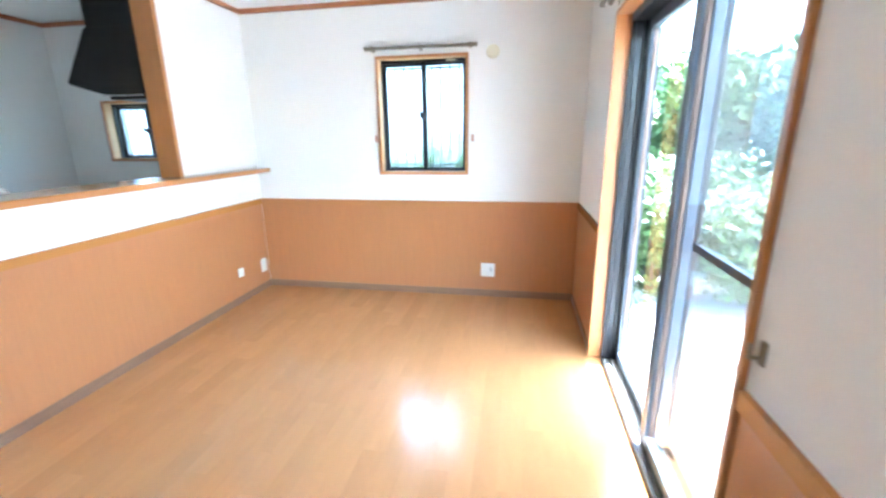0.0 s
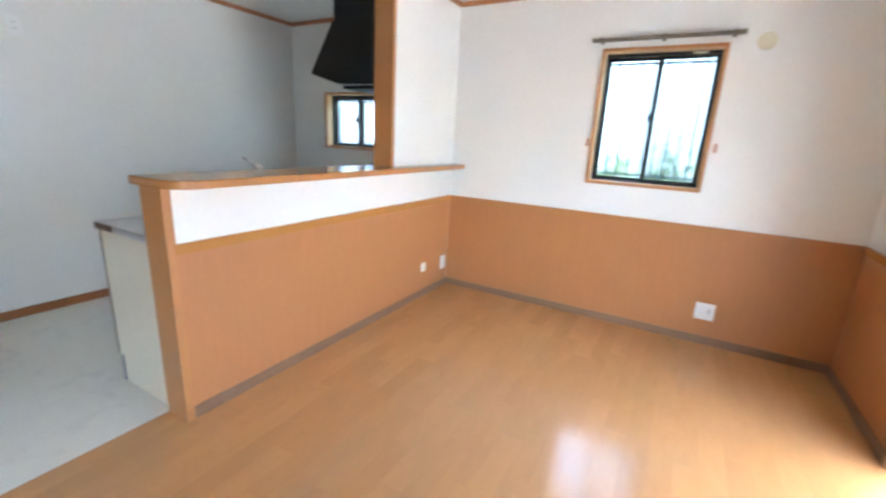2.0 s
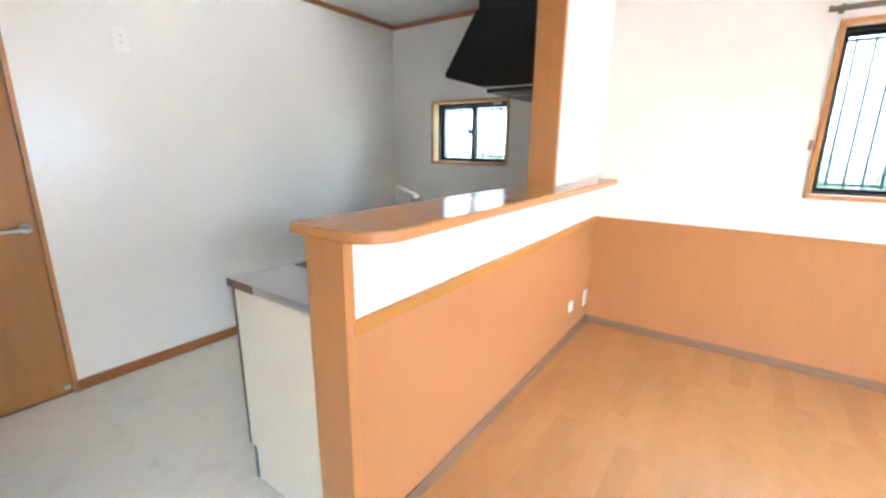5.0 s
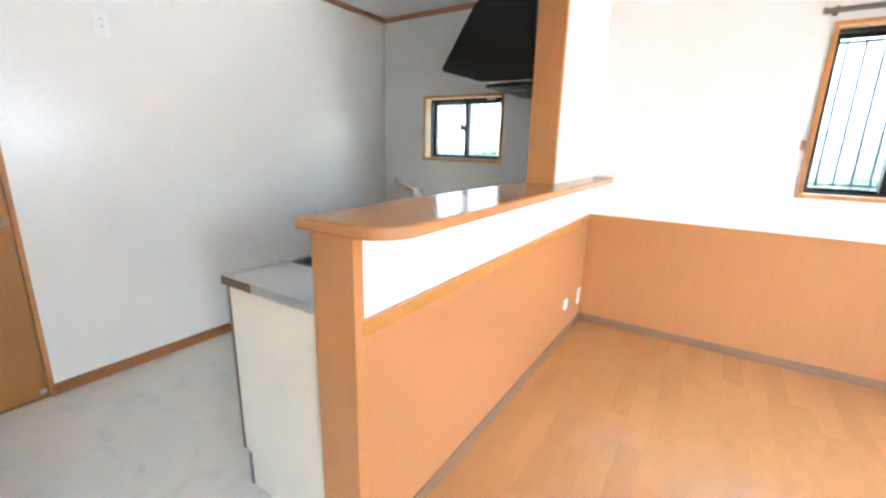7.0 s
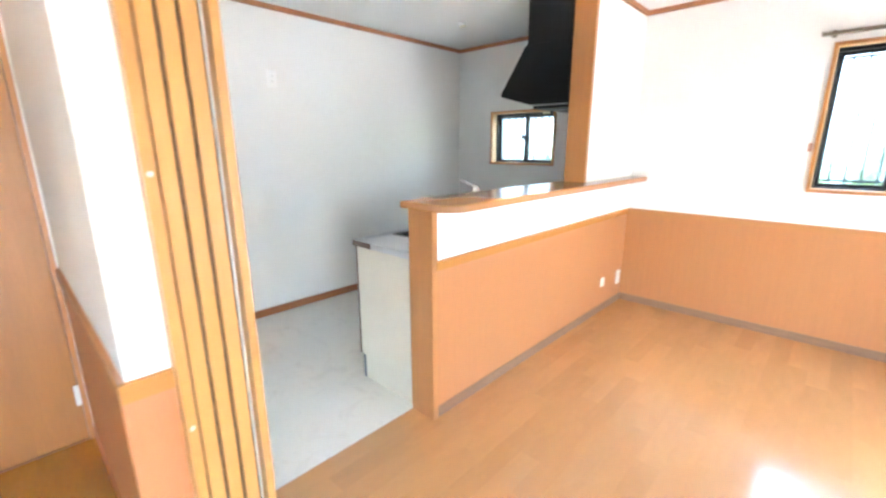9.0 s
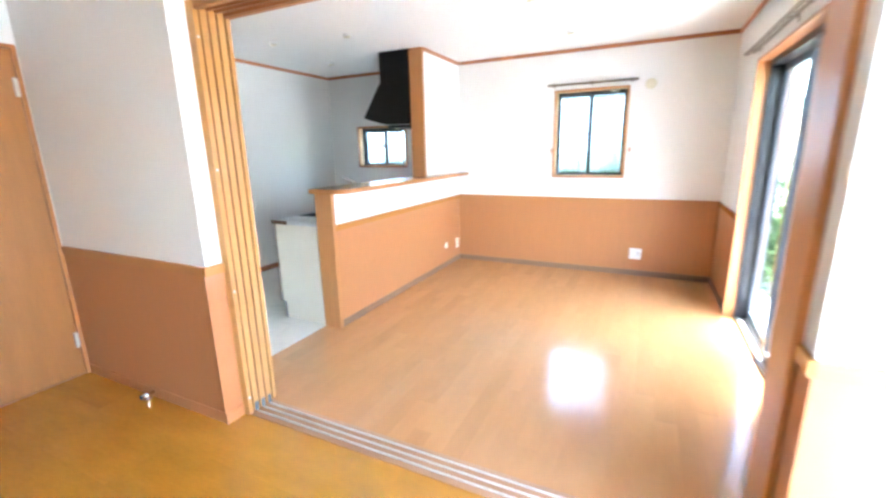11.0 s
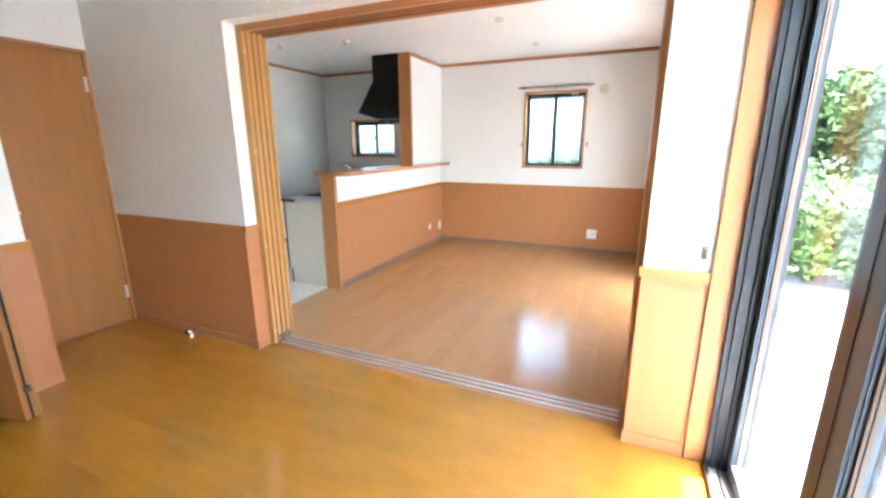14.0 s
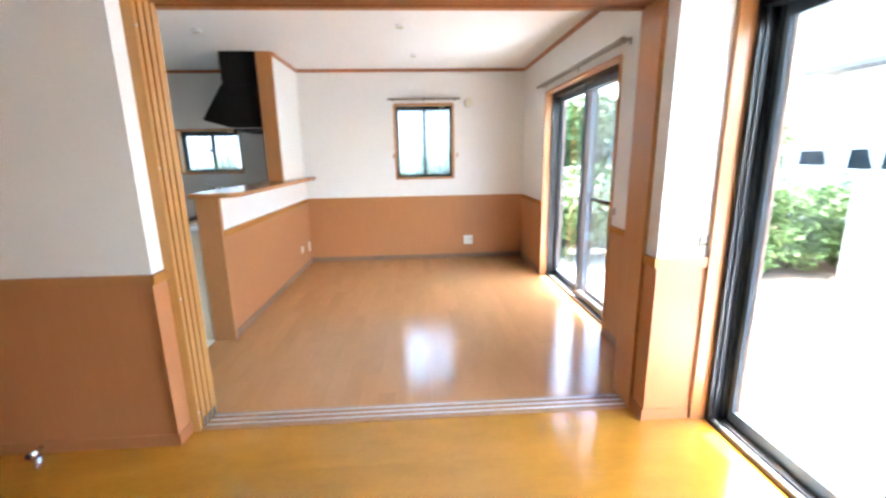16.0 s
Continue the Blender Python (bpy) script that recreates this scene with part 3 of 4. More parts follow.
part("door_handle", tubes(((AW - 0.01, -4.335, 0.95), (AW + 0.006, -4.335, 0.95), 0.025), ((AW, -4.335, 0.95), (AW + 0.045, -4.335, 0.95), 0.010),
                          ((AW + 0.043, -4.34, 0.95), (AW + 0.043, -4.22, 0.948), 0.009, 0.0075)), SATIN, ad, "satin steel lever handle", True)

# folding closet door, half open
fd = thing("folding_door", "half-open orange wooden folding closet door with dark edge", "folding door")
strip("trim_closet_jamb", TRIM, [(BW - 0.12, BW + 0.010, -4.585, -4.558, 0.0, 1.99), (BW - 0.12, BW + 0.010, -6.2, -4.585, 1.964, 1.99)], "orange wooden closet jamb")


def leaf_between(p, q, th, z0, z1):
    p, q = Vector(p), Vector(q)
    d = (q - p).normalized()
    nrm = Vector((-d.y, d.x)) * th / 2
    bm = bmesh.new()
    prism(bm, [tuple(p + nrm), tuple(p - nrm), tuple(q - nrm), tuple(q + nrm)], "z", z0, z1)
    return finish(bm, 0.003)


part("leaf", leaf_between((BW + 0.0, -4.606), (BW + 0.31, -4.665), 0.030, 0.012, 1.958), DOORWOOD, fd)
part("leaf", leaf_between((BW - 0.03, -4.80), (BW + 0.31, -4.702), 0.030, 0.012, 1.958), DOORWOOD, fd)
part("dark_strip", leaf_between((BW + 0.285, -4.683), (BW + 0.318, -4.687), 0.008, 0.014, 1.955), DARK, fd, "black strip between the leaves")
part("hinge", boxes((BW + 0.306, BW + 0.328, -4.696, -4.672, 0.165, 0.195), bevel=0.002), BLACKALU, fd, "small black hinge")
strip("trim_closet_rail", RAILMETAL, [(BW - 0.055, BW - 0.035, -6.2, -4.585, -0.002, 0.008)], "metal closet floor rail")

# small steel door stop on the floor beside the wall
ds = thing("door_stop", "small chrome door stop on the amber floor", "door stop")
part("base", tubes(((-0.388, -3.70, 0.0), (-0.388, -3.70, 0.012), 0.022)), CHROME, ds)
part("post", tubes(((-0.388, -3.665, 0.035), (-0.388, -3.73, 0.035), 0.011), ((-0.388, -3.70, 0.01), (-0.388, -3.70, 0.045), 0.010)), CHROME, ds, smooth=True)
part("rubber_tip", tubes(((-0.388, -3.73, 0.035), (-0.388, -3.738, 0.035), 0.013)), DARK, ds)
ds2 = thing("door_stop", "small steel door stop on the kitchen floor", "door stop")
part("base", tubes(((-1.32, -3.33, 0.0), (-1.32, -3.33, 0.010), 0.022)), CHROME, ds2)
part("post", tubes(((-1.32, -3.363, 0.03), (-1.32, -3.29, 0.045), 0.010)), CHROME, ds2, smooth=True)

# ---- counter, posts, kitchen run ----
strip("trim_post", TRIM, [(PW - 0.012, PE + 0.012, -2.440, -2.404, 0.0, 1.083)], "orange wooden end post of the half wall", 0.004)
strip("trim_wing_post", TRIM, [(PW - 0.012, PE + 0.008, -0.912, -0.880, 1.118, H)], "orange wooden end post of the wing wall", 0.004)


def rounded_top():
    bm = bmesh.new()
    x0, x1, y0, r = -0.192, 0.137, -2.460, 0.12
    pts = [(x0, -0.905), (x0, y0)]
    for i in range(17):
        a = -math.pi / 2 + i * math.pi / 32
        pts.append((x1 - r + r * math.cos(a), y0 + r + r * math.sin(a)))
    pts += [(x1, -0.03), (x1 - 0.03, -0.001), (PE + 0.001, -0.001), (PE + 0.001, -0.905)]
    prism(bm, pts, "z", 1.084, 1.119)
    return finish(bm, 0.007, 3)


def edge_band():
    """Thin banding round the open edges of the counter top."""
    bm = bmesh.new()
    x0, x1, y0, r = -0.192, 0.137, -2.460, 0.12
    ring = [((x0, -0.91), (-1, 0)), ((x0, y0 + 0.004), (-1, 0)), ((x0 + 0.004, y0), (0, -1))]
    for i in range(17):
        a = -math.pi / 2 + i * math.pi / 32
        ring.append(((x1 - r + r * math.cos(a), y0 + r + r * math.sin(a)), (math.cos(a), math.sin(a))))
    ring += [((x1, -0.035), (1, 0))]
    rows = []
    for (px, py), (nx, ny) in ring:
        rows.append([bm.verts.new((px + nx * d, py + ny * d, z)) for d, z in ((-0.002, 1.091), (0.0015, 1.091), (0.0015, 1.112), (-0.002, 1.112))])
    for p, q in zip(rows, rows[1:]):
        for i in range(4):
            bm.faces.new((p[i], p[(i + 1) % 4], q[(i + 1) % 4], q[i]))
    bm.faces.new(rows[0])
    bm.faces.new(rows[-1][::-1])
    bmesh.ops.recalc_face_normals(bm, faces=bm.faces)
    return bm


ct = thing("bar_counter", "glossy orange wooden bar counter with rounded corner on half wall", "counter")
part("top", rounded_top(), TRIM_Y, ct)
part("edge_band", edge_band(), TRIM, ct, "orange edge banding")

ku = thing("kitchen_cabinet", "cream laminate kitchen base cabinet beside the half wall", "kitchen cabinet")
KF, KS = -0.637, -2.418
bm = bmesh.new()
prism(bm, [(KF, 0.15), (KF, 0.82), (PW - 0.014, 0.82), (PW - 0.014, 0.0), (KF + 0.032, 0.0), (KF + 0.032, 0.15)], "y", KS, KS + 0.02)
part("side_panel", finish(bm, 0.001), CREAM, ku)
part("panel_edging", boxes((KF - 0.004, KF + 0.011, KS - 0.002, KS + 0.021, 0.15, 0.822)), CREAM_EDGE, ku, "thin brown edge strip")
part("kick_cover", boxes((KF + 0.028, KF + 0.046, KS - 0.003, KS + 0.022, 0.0, 0.145), bevel=0.001), GREYALU, ku, "short dark metal kick strip")
# brown strip drawn as the shadow line under the worktop
part("joint_shade", boxes((KF + 0.01, PW - 0.016, KS - 0.001, KS + 0.004, 0.8205, 0.8225)), CREAM_EDGE, ku)
part("body", boxes((KF + 0.02, PW - 0.014, KS + 0.02, -0.01, 0.10, 0.82)), CREAM, ku)
part("kick", boxes((KF + 0.06, PW - 0.014, KS + 0.02, -0.01, 0.0, 0.10)), DARK, ku)
for i in range(4):
    y = KS + 0.02 + i * 0.597
    dr = part("door", boxes((KF, KF + 0.018, y + 0.003, y + 0.594, 0.11, 0.81), bevel=0.002), CREAM, ku)
    part("handle", boxes((KF - 0.02, KF - 0.005, y + 0.2, y + 0.4, 0.755, 0.765), (KF - 0.008, KF, y + 0.21, y + 0.22, 0.755, 0.765),
                         (KF - 0.008, KF, y + 0.38, y + 0.39, 0.755, 0.765)), STEEL, dr)
wt = thing("worktop", "stainless steel kitchen worktop on the cream cabinet", "worktop")
part("top", boxes(
    (KF - 0.015, PW - 0.014, KS - 0.008, -2.153, 0.822, 0.85), (KF - 0.015, PW - 0.014, -1.45, -0.005, 0.822, 0.85),
    (KF - 0.015, -0.600, -2.153, -1.45, 0.822, 0.85), (-0.335, PW - 0.014, -2.153, -1.45, 0.822, 0.85)), STEEL, wt)
part("raised_edge", boxes((KF - 0.016, KF + 0.004, KS - 0.009, -0.005, 0.848, 0.857), (KF + 0.004, PW - 0.014, KS - 0.009, KS + 0.008, 0.848, 0.855), bevel=0.002), STEEL, wt)
part("corner_cap", boxes((KF - 0.018, KF + 0.15, KS - 0.011, KS - 0.008, 0.822, 0.853)), CREAM_EDGE, wt, "brown corner cap")
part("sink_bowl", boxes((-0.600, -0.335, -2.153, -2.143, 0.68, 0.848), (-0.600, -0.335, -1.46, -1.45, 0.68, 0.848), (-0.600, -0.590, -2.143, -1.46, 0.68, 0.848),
                        (-0.345, -0.335, -2.143, -1.46, 0.68, 0.848), (-0.600, -0.335, -2.153, -1.45, 0.67, 0.68)), SINKSHADE, wt, "deep sink bowl with shade in its dark colour")
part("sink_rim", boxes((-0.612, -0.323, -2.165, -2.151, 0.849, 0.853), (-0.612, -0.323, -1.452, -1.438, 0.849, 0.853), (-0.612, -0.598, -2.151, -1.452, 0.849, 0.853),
                       (-0.337, -0.323, -2.151, -1.452, 0.849, 0.853), bevel=0.001), SINKSHADE, wt, "sink rim in the same shade colour")
fc = thing("faucet", "chrome single-lever kitchen faucet behind the sink", "faucet")
part("body", tubes(((-0.285, -1.765, 0.85), (-0.285, -1.765, 1.06), 0.022), ((-0.285, -1.765, 1.06), (-0.285, -1.765, 1.105), 0.026), ((-0.285, -1.765, 1.105), (-0.285, -1.765, 1.13), 0.026, 0.016)), CHROME, fc, smooth=True)
part("spout", tubes(((-0.285, -1.765, 1.02), (-0.46, -1.775, 1.055), 0.013), ((-0.46, -1.775, 1.06), (-0.46, -1.775, 1.03), 0.013)), CHROME, fc, smooth=True)
part("lever", tubes(((-0.275, -1.765, 1.122), (-0.395, -1.785, 1.168), 0.013, 0.007)), CHROME, fc, smooth=True)
st = thing("cooktop", "black glass cooktop set into the steel worktop", "cooktop")
part("plate", boxes((-0.60, -0.215, -0.86, -0.26, 0.85, 0.862), bevel=0.003), HOODBLACK, st)
for y in (-0.7, -0.42):
    bm = bmesh.new()
    for k in range(4):
        a = k * math.pi / 2 + 0.4
        cyl(bm, (-0.41 + 0.05 * math.cos(a), y + 0.05 * math.sin(a), 0.875), (-0.41 + 0.11 * math.cos(a), y + 0.11 * math.sin(a), 0.885), 0.006)
    cyl(bm, (-0.41, y, 0.862), (-0.41, y, 0.878), 0.04)
    part("burner", bm, BLACKALU, st)

hd2 = thing("range_hood", "matt black boot-shaped range hood on the wing wall", "range hood")
bm = bmesh.new()
HW = PW - 0.012
prism(bm, [(HW, 1.662), (-0.47, 1.672), (-0.722, 1.742), (-0.728, 1.760), (-0.515, 2.085), (HW, 2.085)], "y", -0.935, -0.25)
part("canopy", finish(bm, 0.004), HOODBLACK, hd2)
part("duct_cover", boxes((-0.505, HW, -0.925, -0.265, 2.085, H - 0.001), bevel=0.003), HOODBLACK, hd2)
part("lower_rim", boxes((-0.47, HW, -0.937, -0.930, 1.659, 1.664)), STEEL, hd2, "thin bright lower rim")
part("filter", boxes((-0.45, HW - 0.02, -0.90, -0.30, 1.640, 1.664), bevel=0.003), HOODBLACK, hd2, "black grease filter")
part("control_strip", boxes((-0.36, -0.24, -0.80, -0.72, 1.634, 1.641)), GREYALU, hd2)


# ---- small fittings ----
def outlet(name, label, cx, cz, w, h, face, axis):
    o = thing(name, label, "socket")
    if axis == "x":
        part("plate", boxes((cx - w / 2, cx + w / 2, face - 0.010, face, cz - h / 2, cz + h / 2), bevel=0.003), WHITEPLASTIC, o)
        part("socket", boxes((cx - w * 0.2, cx + w * 0.05, face - 0.012, face - 0.009, cz - h * 0.28, cz + h * 0.28), bevel=0.001), WHITEPLASTIC, o)
        part("slot", boxes((cx + w * 0.15, cx + w * 0.3, face - 0.0115, face - 0.009, cz - h * 0.1, cz + h * 0.2)), PALEGREY, o)
    else:
        part("plate", boxes((face, face + 0.010, cx - w / 2, cx + w / 2, cz - h / 2, cz + h / 2), bevel=0.003), WHITEPLASTIC, o)
        part("socket", boxes((face + 0.009, face + 0.012, cx - w * 0.22, cx + w * 0.22, cz - h * 0.32, cz + h * 0.32), bevel=0.001), WHITEPLASTIC, o)
        for dz in (-0.15, 0.15):
            part("slot", boxes((face + 0.0115, face + 0.0125, cx - w * 0.1, cx + w * 0.1, cz + h * dz - 0.004, cz + h * dz + 0.004)), PALEGREY, o)
    return o


outlet("wall_outlet", "white square multimedia wall outlet on the wainscot", 2.086, 0.245, 0.118, 0.118, -0.005, "x")
outlet("wall_outlet", "white vertical wall outlet on the wainscot", -0.10, 0.232, 0.07, 0.12, PE + 0.005, "y")
outlet("wall_outlet", "small white wall socket on the wainscot", -0.43, 0.262, 0.06, 0.07, PE + 0.005, "y")
outlet("switch_plate", "white switch plate high on the kitchen wall", -2.186, 1.877, 0.07, 0.12, WX, "y")

# capped vent sleeve high on the north wall
vc = thing("vent_cap", "round ivory plastic wall sleeve cap", "vent cap")
bm = tubes(((2.097, 0.0, 1.994), (2.097, -0.012, 1.994), 0.052, 0.048, 28))
part("cap", finish(bm, 0.002), IVORY, vc)
part("rim", tubes(((2.097, -0.012, 1.994), (2.097, -0.016, 1.994), 0.036, 0.033, 24)), IVORY, vc)


def curtain_rod(x0, x1, z, y):
    r = thing("curtain_rail", "bronze metal double curtain rail above the window", "curtain rail")
    part("rail", boxes((x0, x1, y - 0.010, y + 0.006, z - 0.012, z + 0.006), bevel=0.003), RODMETAL, r)
    part("rail", boxes((x0, x1, y + 0.028, y + 0.044, z - 0.010, z + 0.006), bevel=0.003), RODMETAL, r)
    for x in (x0 + 0.05, (x0 + x1) / 2, x1 - 0.05):
        part("bracket", boxes((x - 0.008, x + 0.008, y - 0.006, 0.0, z + 0.006, z + 0.014), (x - 0.012, x + 0.012, -0.004, 0.0, z - 0.02, z + 0.02), bevel=0.001), RODMETAL, r)
    for x in (x0, x1):
        part("end_cap", boxes((x - 0.006, x + 0.006, y - 0.014, y + 0.010, z - 0.016, z + 0.010), bevel=0.002), RODMETAL, r)
    return r


curtain_rod(1.095, 1.975, 2.045, -0.060)
door_rail = curtain_rod(-2.76, -0.88, 0.0, -0.075)
door_rail.matrix_world = Matrix.Translation((EX, -3.64, 2.045)) @ pose(0, 0, 0, 0, 0, -90)


def tieback(x):
    o = thing("tieback_hook", "small brown plastic curtain tieback hook", "curtain hook", "tieback hooks")
    part("plate", boxes((x - 0.011, x + 0.011, -0.006, 0.0, 1.33, 1.385), bevel=0.003), BROWNPLASTIC, o)
    part("hook", tubes(((x, -0.004, 1.345), (x, -0.035, 1.345), 0.005), ((x, -0.033, 1.343), (x, -0.033, 1.372), 0.005)), BROWNPLASTIC, o, smooth=True)


tieback(1.135)
tieback(1.945)
for y0, z0, fx in ((-2.650, 0.945, EX),):
    o = thing("tieback_hook", "small dark curtain tieback hook beside the glass door", "curtain hook", "tieback hooks")
    part("plate", boxes((fx - 0.005, fx, y0 - 0.009, y0 + 0.009, z0 - 0.025, z0 + 0.025), bevel=0.002), RODMETAL, o)
    part("hook", tubes(((fx - 0.004, y0, z0 - 0.01), (fx - 0.03, y0, z0 - 0.01), 0.004), ((fx - 0.028, y0, z0 - 0.012), (fx - 0.028, y0, z0 + 0.02), 0.004)), RODMETAL, o, smooth=True)
o = thing("tieback_hook", "small dark curtain tieback hook on the divider wall", "curtain hook", "tieback hooks")
part("plate", boxes((2.752, 2.774, DS - 0.006, DS, 0.91, 0.965), bevel=0.003), RODMETAL, o)
part("hook", tubes(((2.763, DS - 0.004, 0.925), (2.763, DS - 0.04, 0.925), 0.005), ((2.763, DS - 0.038, 0.922), (2.763, DS - 0.038, 0.96), 0.005)), RODMETAL, o, smooth=True)


def ceiling_fixture(x, y):
    o = thing("ceiling_fixture", "small white plastic ceiling rose without lamp", "ceiling fixture", "ceiling roses")
    bm = tubes(((x, y, H), (x, y, H - 0.018), 0.038, 0.034, 24))
    part("base", bm, WHITEPLASTIC, o)
    part("socket", boxes((x - 0.03, x + 0.03, y - 0.009, y + 0.009, H - 0.03, H - 0.017), bevel=0.002), IVORY, o)


for x, y in ((1.32, -1.77), (1.42, -0.75), (-0.35, -1.64), (-1.11, -1.76), (-1.27, -0.77)):
    ceiling_fixture(x, y)

# ---- outdoors ----
GZ = -0.38
structure(part("ground", boxes((-400, 400, -400, 400, GZ - 0.6, GZ - 0.05)), SOIL), "bare soil and grass ground", "ground")
structure(part("pavement_terrace", boxes((2.96, 4.0, -9.0, 0.5, GZ - 0.1, GZ), (4.055, 5.0, -9.0, 0.35, GZ - 0.1, GZ + 0.002)), CONCRETE), "pale concrete terrace slabs", "pavement")
structure(part("pavement_joint", boxes((3.99, 4.065, -9.0, 0.35, GZ - 0.1, GZ - 0.012)), SOIL), "dark earth joint between the slabs", "pavement")
structure(part("pavement_drive", boxes((5.02, 11.0, -14.0, -0.62, GZ - 0.1, GZ), (8.65, 11.0, -0.41, 3.4, GZ - 0.1, GZ)), CONCRETE), "pale concrete driveway", "pavement")
structure(part("pavement_north", boxes((-4.0, 6.0, 0.15, 2.2, GZ - 0.1, GZ - 0.03)), CONCRETE), "pale strip of ground beside the house", "pavement")


def leaves(name, centre, size, count, mat, leaf, parent=None, label=""):
    """Many small leaves scattered through lumpy clumps inside an ellipsoid."""
    rnd = random.Random(name + str(centre))
    clumps = [(Vector(centre) + Vector([rnd.uniform(-0.8, 0.8) * s for s in size]), rnd.uniform(0.35, 0.6)) for _ in range(26)]
    verts, faces = [], []
    for i in range(count):
        c, r = clumps[i % len(clumps)]
        d = Vector((rnd.gauss(0, 1), rnd.gauss(0, 1), rnd.gauss(0, 1))).normalized() * (rnd.random() ** 0.4) * r
        p = c + Vector((d.x * size[0], d.y * size[1], d.z * size[2]))
        m = Euler((rnd.uniform(-1, 1), rnd.uniform(-1, 1), rnd.uniform(0, 6.3))).to_matrix()
        s = leaf * rnd.uniform(0.6, 1.4)
        k = len(verts)
        verts += [p + m @ Vector(q) * s for q in ((-1, 0, 0), (0, -0.45, 0.12), (1, 0, 0), (0, 0.45, 0.12))]
        faces.append((k, k + 1, k + 2, k + 3))
    me = bpy.data.meshes.new(name)
    me.from_pydata([tuple(v) for v in verts], [], faces)
    me.materials.append(mat)
    ob = new(name, me)
    if parent is not None:
        ob.parent = parent
    if label:
        ob["label"] = label
    return ob


def bush(x, y, w, d, h, mat, flowers, label):
    b = thing("hedge_bush", label, "bush", "garden hedge")
    bm = bmesh.new()
    for k in range(6):
        a = k * 1.05
        cyl(bm, (x, y, GZ - 0.06), (x + 0.3 * w * math.cos(a), y + 0.3 * d * math.sin(a), GZ + h * 0.6), 0.025, 0.01, 8)
    part("stem", bm, BARK, b)
    leaves("foliage", (x, y, GZ + h * 0.52), (w / 2, d / 2, h / 2), 3600, mat, 0.045, b)
    if flowers:
        leaves("blossom", (x, y, GZ + h * 0.85), (w / 2, d / 2, h * 0.16), 260, BLOSSOM, 0.04, b, "small white blossoms")
    return b


for i in range(4):
    bush(3.9 + 0.85 * i, 1.42 - 0.2 * i, 1.35, 1.25, 1.22, LEAF, True, "leafy green hedge bush with white blossoms")
for x, y in ((6.25, 0.42), (7.0, 0.40), (7.9, 0.5)):
    bush(x, y, 1.2, 1.2, 1.2, LEAF, False, "leafy green hedge bush beside the drive")
for i in range(3):
    bush(3.3 + 1.2 * i, 2.6, 1.5, 1.2, 1.5, LEAF2, i == 1, "taller green bush behind the hedge")


def tree(x, y, h, spread):
    t = thing("garden_tree", "broadleaf garden tree behind the hedge", "tree", "garden trees")
    bm = bmesh.new()
    cyl(bm, (x, y, GZ - 0.1), (x + 0.1, y, GZ + h * 0.5), 0.045, 0.03, 10)
    for k in range(6):
        a = k * 1.1
        cyl(bm, (x + 0.08, y, GZ + h * (0.3 + 0.04 * k)), (x + spread * 0.55 * math.cos(a), y + spread * 0.55 * math.sin(a), GZ + h * (0.6 + 0.05 * k)), 0.018, 0.008, 8)
    part("trunk", bm, BARK, t)
    leaves("crown", (x, y, GZ + h * 0.58), (spread, spread, h * 0.44), 16000, LEAF2, 0.085, t)


for x, y, h, w in ((5.7, 4.3, 2.75, 1.0), (6.9, 3.4, 3.1, 1.3), (8.4, 4.6, 3.3, 1.6), (8.8, 7.4, 3.0, 1.6), (9.6, 6.6, 3.6, 1.7)):
    tree(x, y, h, w)
structure(part("garden_wall", boxes((7.0, 12.4, -0.60, -0.45, GZ - 0.1, 0.95), (6.98, 12.4, -0.62, -0.43, 0.95, 1.0)), BLOCK), "low pale rendered garden wall", "wall")

# neighbour's wall to the north, close to the windows
north_wall = structure(part("neighbour_wall", boxes((-8.0, 3.0, 6.2, 6.4, GZ - 0.2, 3.1)), SIDING), "pale ribbed wall of the house to the north", "wall")
rib = mesh_of("rib", boxes((-0.03, 0.03, 6.165, 6.205, GZ, 3.1)), SIDING)
for i in range(44):
    ob = new("rib", rib)
    ob.parent = north_wall
    ob.location = (-7.9 + 0.25 * i, 0, 0)
for i in range(7):
    bush(-3.0 + 1.0 * i, 3.0 + 0.15 * (i % 2), 1.35, 0.9, 1.55 + 0.15 * (i % 3), LEAF, False, "tall green bush beyond the north windows")

# small white van parked beyond the drive hedge
CARWHITE = material("white_car_paint", (0.80, 0.81, 0.82), 0.25, var=0.03, bump=0, coat=0.5)
CARGLASS = material("dark_car_glass", (0.02, 0.024, 0.028), 0.12, var=0.1, bump=0)
TYRE = material("tyre_rubber", (0.02, 0.02, 0.02), 0.8, var=0.2)


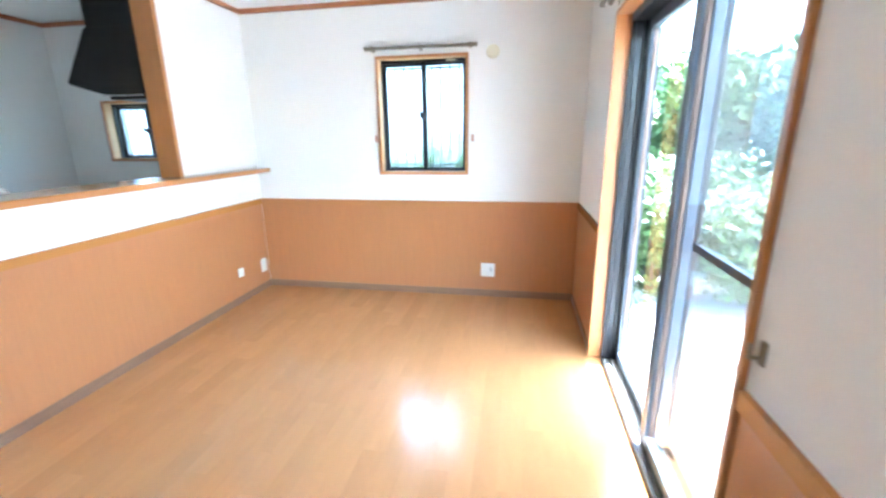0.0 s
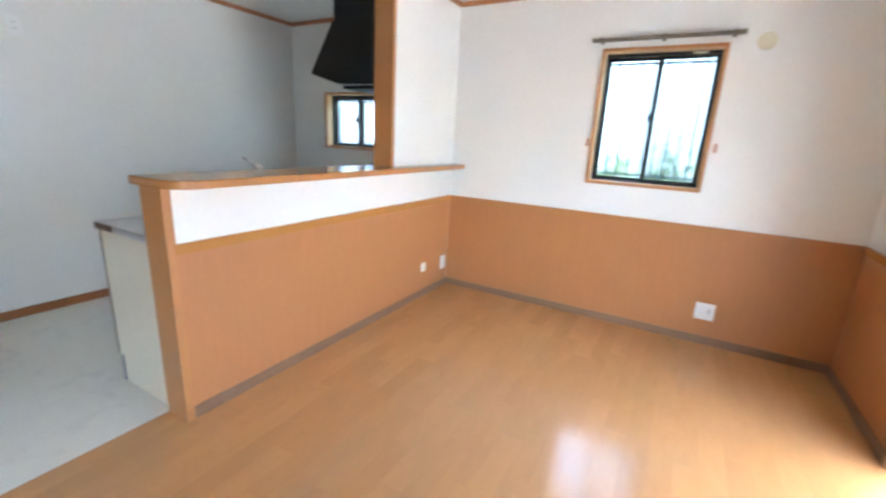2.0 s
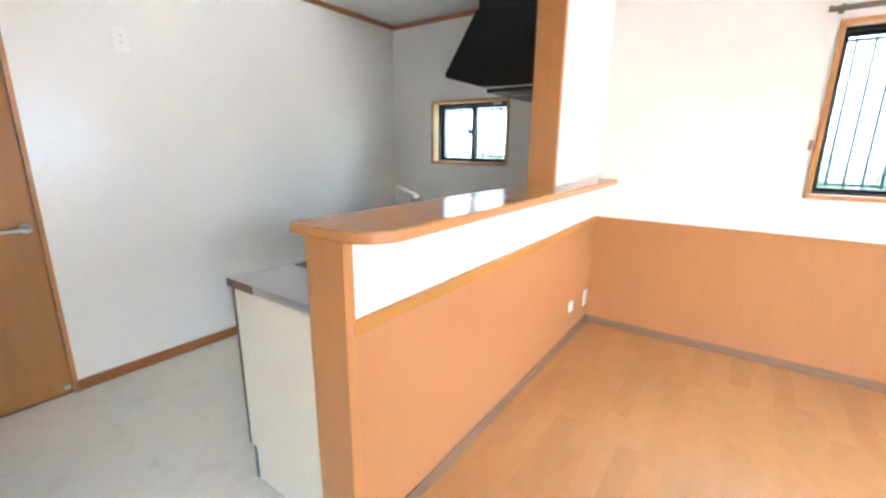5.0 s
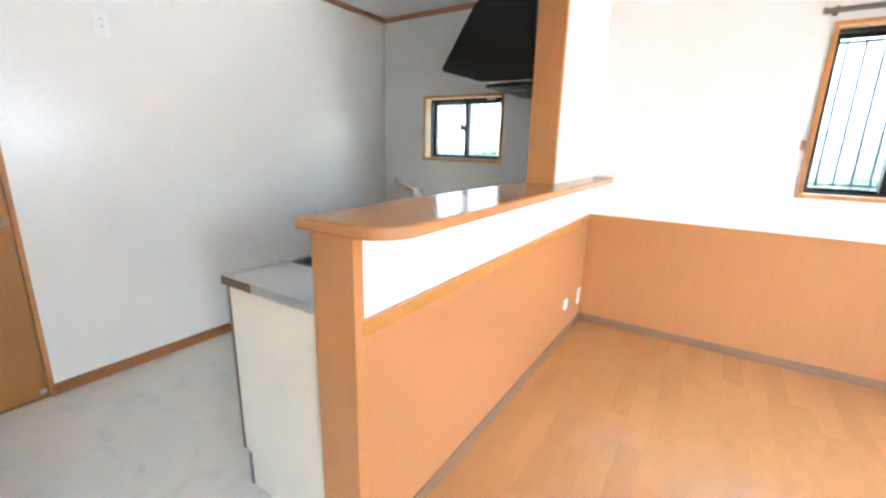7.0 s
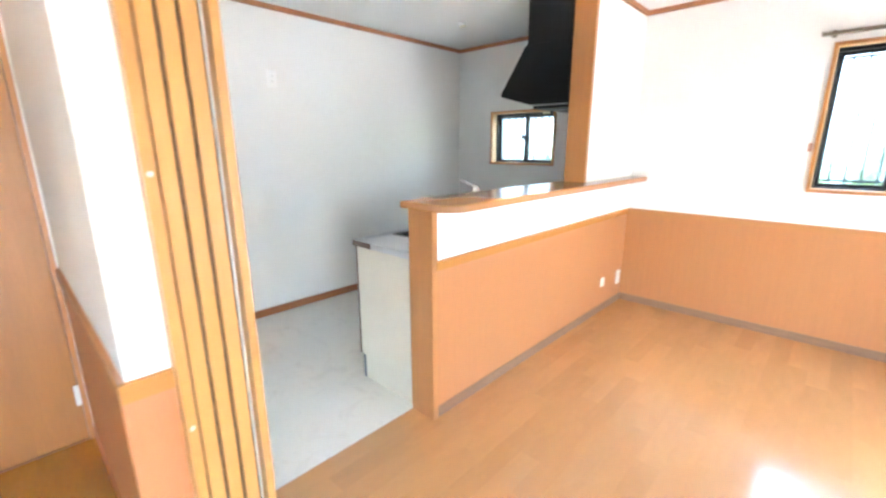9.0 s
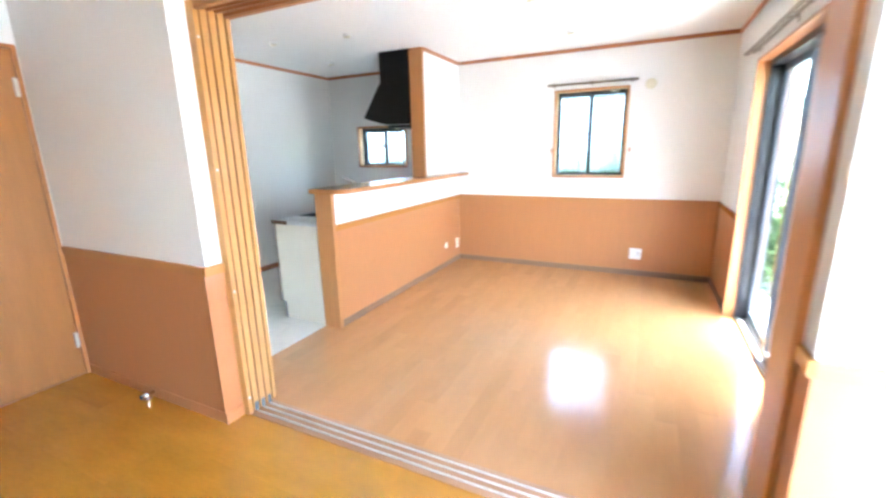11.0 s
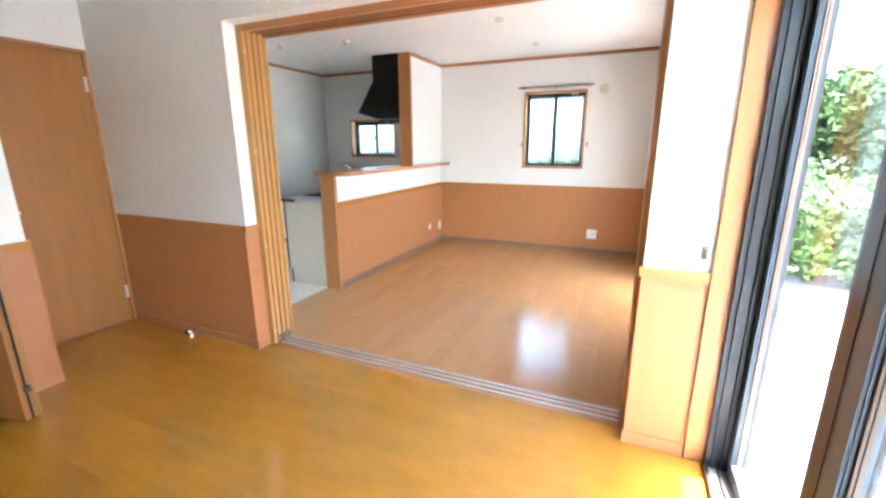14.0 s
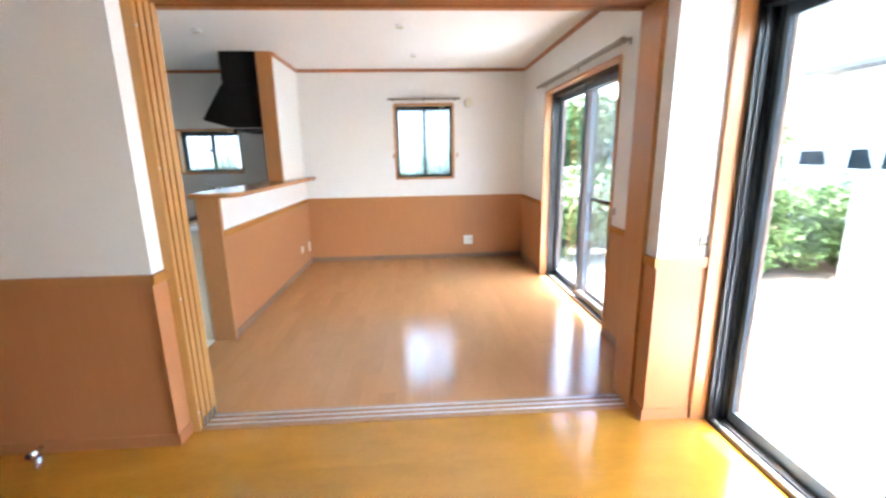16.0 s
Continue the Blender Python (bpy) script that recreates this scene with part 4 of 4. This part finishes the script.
def parked_van(x0, x1, y0, y1):
    c = thing("parked_van", "small white van parked behind the drive hedge", "van")
    bm = bmesh.new()
    prism(bm, [(y0, GZ + 0.28), (y0, GZ + 0.95), (y0 + 0.28, GZ + 1.25), (y0 + 0.75, GZ + 1.84), (y0 + 1.0, GZ + 1.90), (y1 - 0.15, GZ + 1.90),
               (y1, GZ + 1.75), (y1 + 0.03, GZ + 0.9), (y1, GZ + 0.28)], "x", x0, x1)
    body = part("body", finish(bm, 0.05, 3), CARWHITE, c)
    for a, b, lo, hi, cut in ((y1 - 0.95, y1 - 0.38, 1.45, 1.71, 0.06), (y0 + 1.24, y0 + 1.68, 1.40, 1.73, 0.12), (y0 + 0.72, y0 + 1.14, 1.40, 1.70, 0.2)):
        bm = bmesh.new()
        prism(bm, [(a, GZ + lo), (a + cut, GZ + hi), (b - 0.02, GZ + hi), (b, GZ + lo)], "x", x0 - 0.012, x0 + 0.01)
        part("window", finish(bm, 0.004), CARGLASS, body, "dark side window")
    for y in (y0 + 0.55, y1 - 0.5):
        for x, d in ((x0 + 0.02, 0.16), (x1 - 0.18, 0.16)):
            wheel = part("wheel", tubes(((x, y, GZ + 0.275), (x + d, y, GZ + 0.275), 0.275, 0.275, 24)), TYRE, c)
            part("rim", tubes(((x - 0.008, y, GZ + 0.275), (x + d + 0.008, y, GZ + 0.275), 0.17, 0.17, 20)), SILVERALU, wheel)


parked_van(8.80, 10.2, -0.30, 2.70)

# neighbour's house across the drive
nh = thing("neighbour_house", "pale neighbouring house with grey tiled roof", "house")
part("wall", holed("y", -1.0, 5.4, GZ - 0.1, 3.4, 12.5, 12.7, [(3.7, 4.5, 1.05, 1.6), (0.6, 2.0, 0.6, 1.7)]), SIDING, nh)
part("wall", boxes((13.6, 19.0, -1.0, 5.4, GZ - 0.1, 3.4), (12.7, 13.6, 5.2, 5.4, GZ - 0.1, 3.4), (12.7, 13.6, -1.0, -0.8, GZ - 0.1, 3.4)), SIDING, nh)
bm = bmesh.new()
prism(bm, [(11.9, 3.4), (15.7, 4.9), (19.6, 3.4), (19.6, 3.28), (11.9, 3.28)], "y", -1.6, 6.0)
part("roof", bm, ROOFTILE, nh)
for y, w, z0, z1 in ((3.7, 0.8, 1.05, 1.6), (0.6, 1.4, 0.6, 1.7)):
    wdw = part("window", boxes((12.55, 12.62, y, y + 0.05, z0, z1), (12.55, 12.62, y + w - 0.05, y + w, z0, z1), (12.55, 12.62, y + 0.05, y + w - 0.05, z0, z0 + 0.05),
                               (12.55, 12.62, y + 0.05, y + w - 0.05, z1 - 0.05, z1), (12.55, 12.62, y + w / 2 - 0.03, y + w / 2 + 0.03, z0 + 0.05, z1 - 0.05)), BLACKALU, nh)
    part("pane", boxes((12.58, 12.59, y + 0.05, y + w - 0.05, z0 + 0.05, z1 - 0.05)), GLASS, wdw)
# unseen eave over the glass doors, added and sized to narrow the sun patch
structure(part("eave", boxes((2.96, 3.83, SY - 0.15, 0.6, 2.62, 2.75)), SIDING), "unseen eave limiting the sun through the glass doors", "roof")

# ---- floor boards, last ----


def boards(parent, x0, x1, y0, y1, along, wide, long, mat, gap):
    """Staggered boards; alike pieces share one mesh."""
    cache = {}
    row = 0
    a0, a1, b0, b1 = (y0, y1, x0, x1) if along == "y" else (x0, x1, y0, y1)
    b = b0
    while b < b1 - 1e-4:
        w = min(wide, b1 - b)
        a = a0 - long * ((row * 0.37) % 1)
        while a < a1 - 1e-4:
            s, e = max(a, a0), min(a + long, a1)
            if e - s > 0.02:
                key = (round(e - s, 3), round(w, 3))
                if key not in cache:
                    L, W = key[0] - gap, key[1] - gap
                    sp = (0, W, 0, L, -0.012, 0) if along == "y" else (0, L, 0, W, -0.012, 0)
                    bm = boxes(sp)
                    cache[key] = mesh_of("board", bm, mat)
                ob = new("board", cache[key])
                ob.parent = parent
                ob.location = (b + gap / 2, s + gap / 2, 0) if along == "y" else (s + gap / 2, b + gap / 2, 0)
            a += long
        b += wide
        row += 1


fa = structure(new("floor_living"), "glossy orange maple board floor", "floor")
boards(fa, -0.15, EX + 0.06, -3.40, 0.0, "y", 0.101, 0.606, FLOOR_A, 0.0)
fb = structure(new("floor_second"), "glossy amber yellow board floor", "floor")
boards(fb, AW, EX + 0.06, SY, -3.55, "x", 0.303, 1.82, FLOOR_B, 0.0)
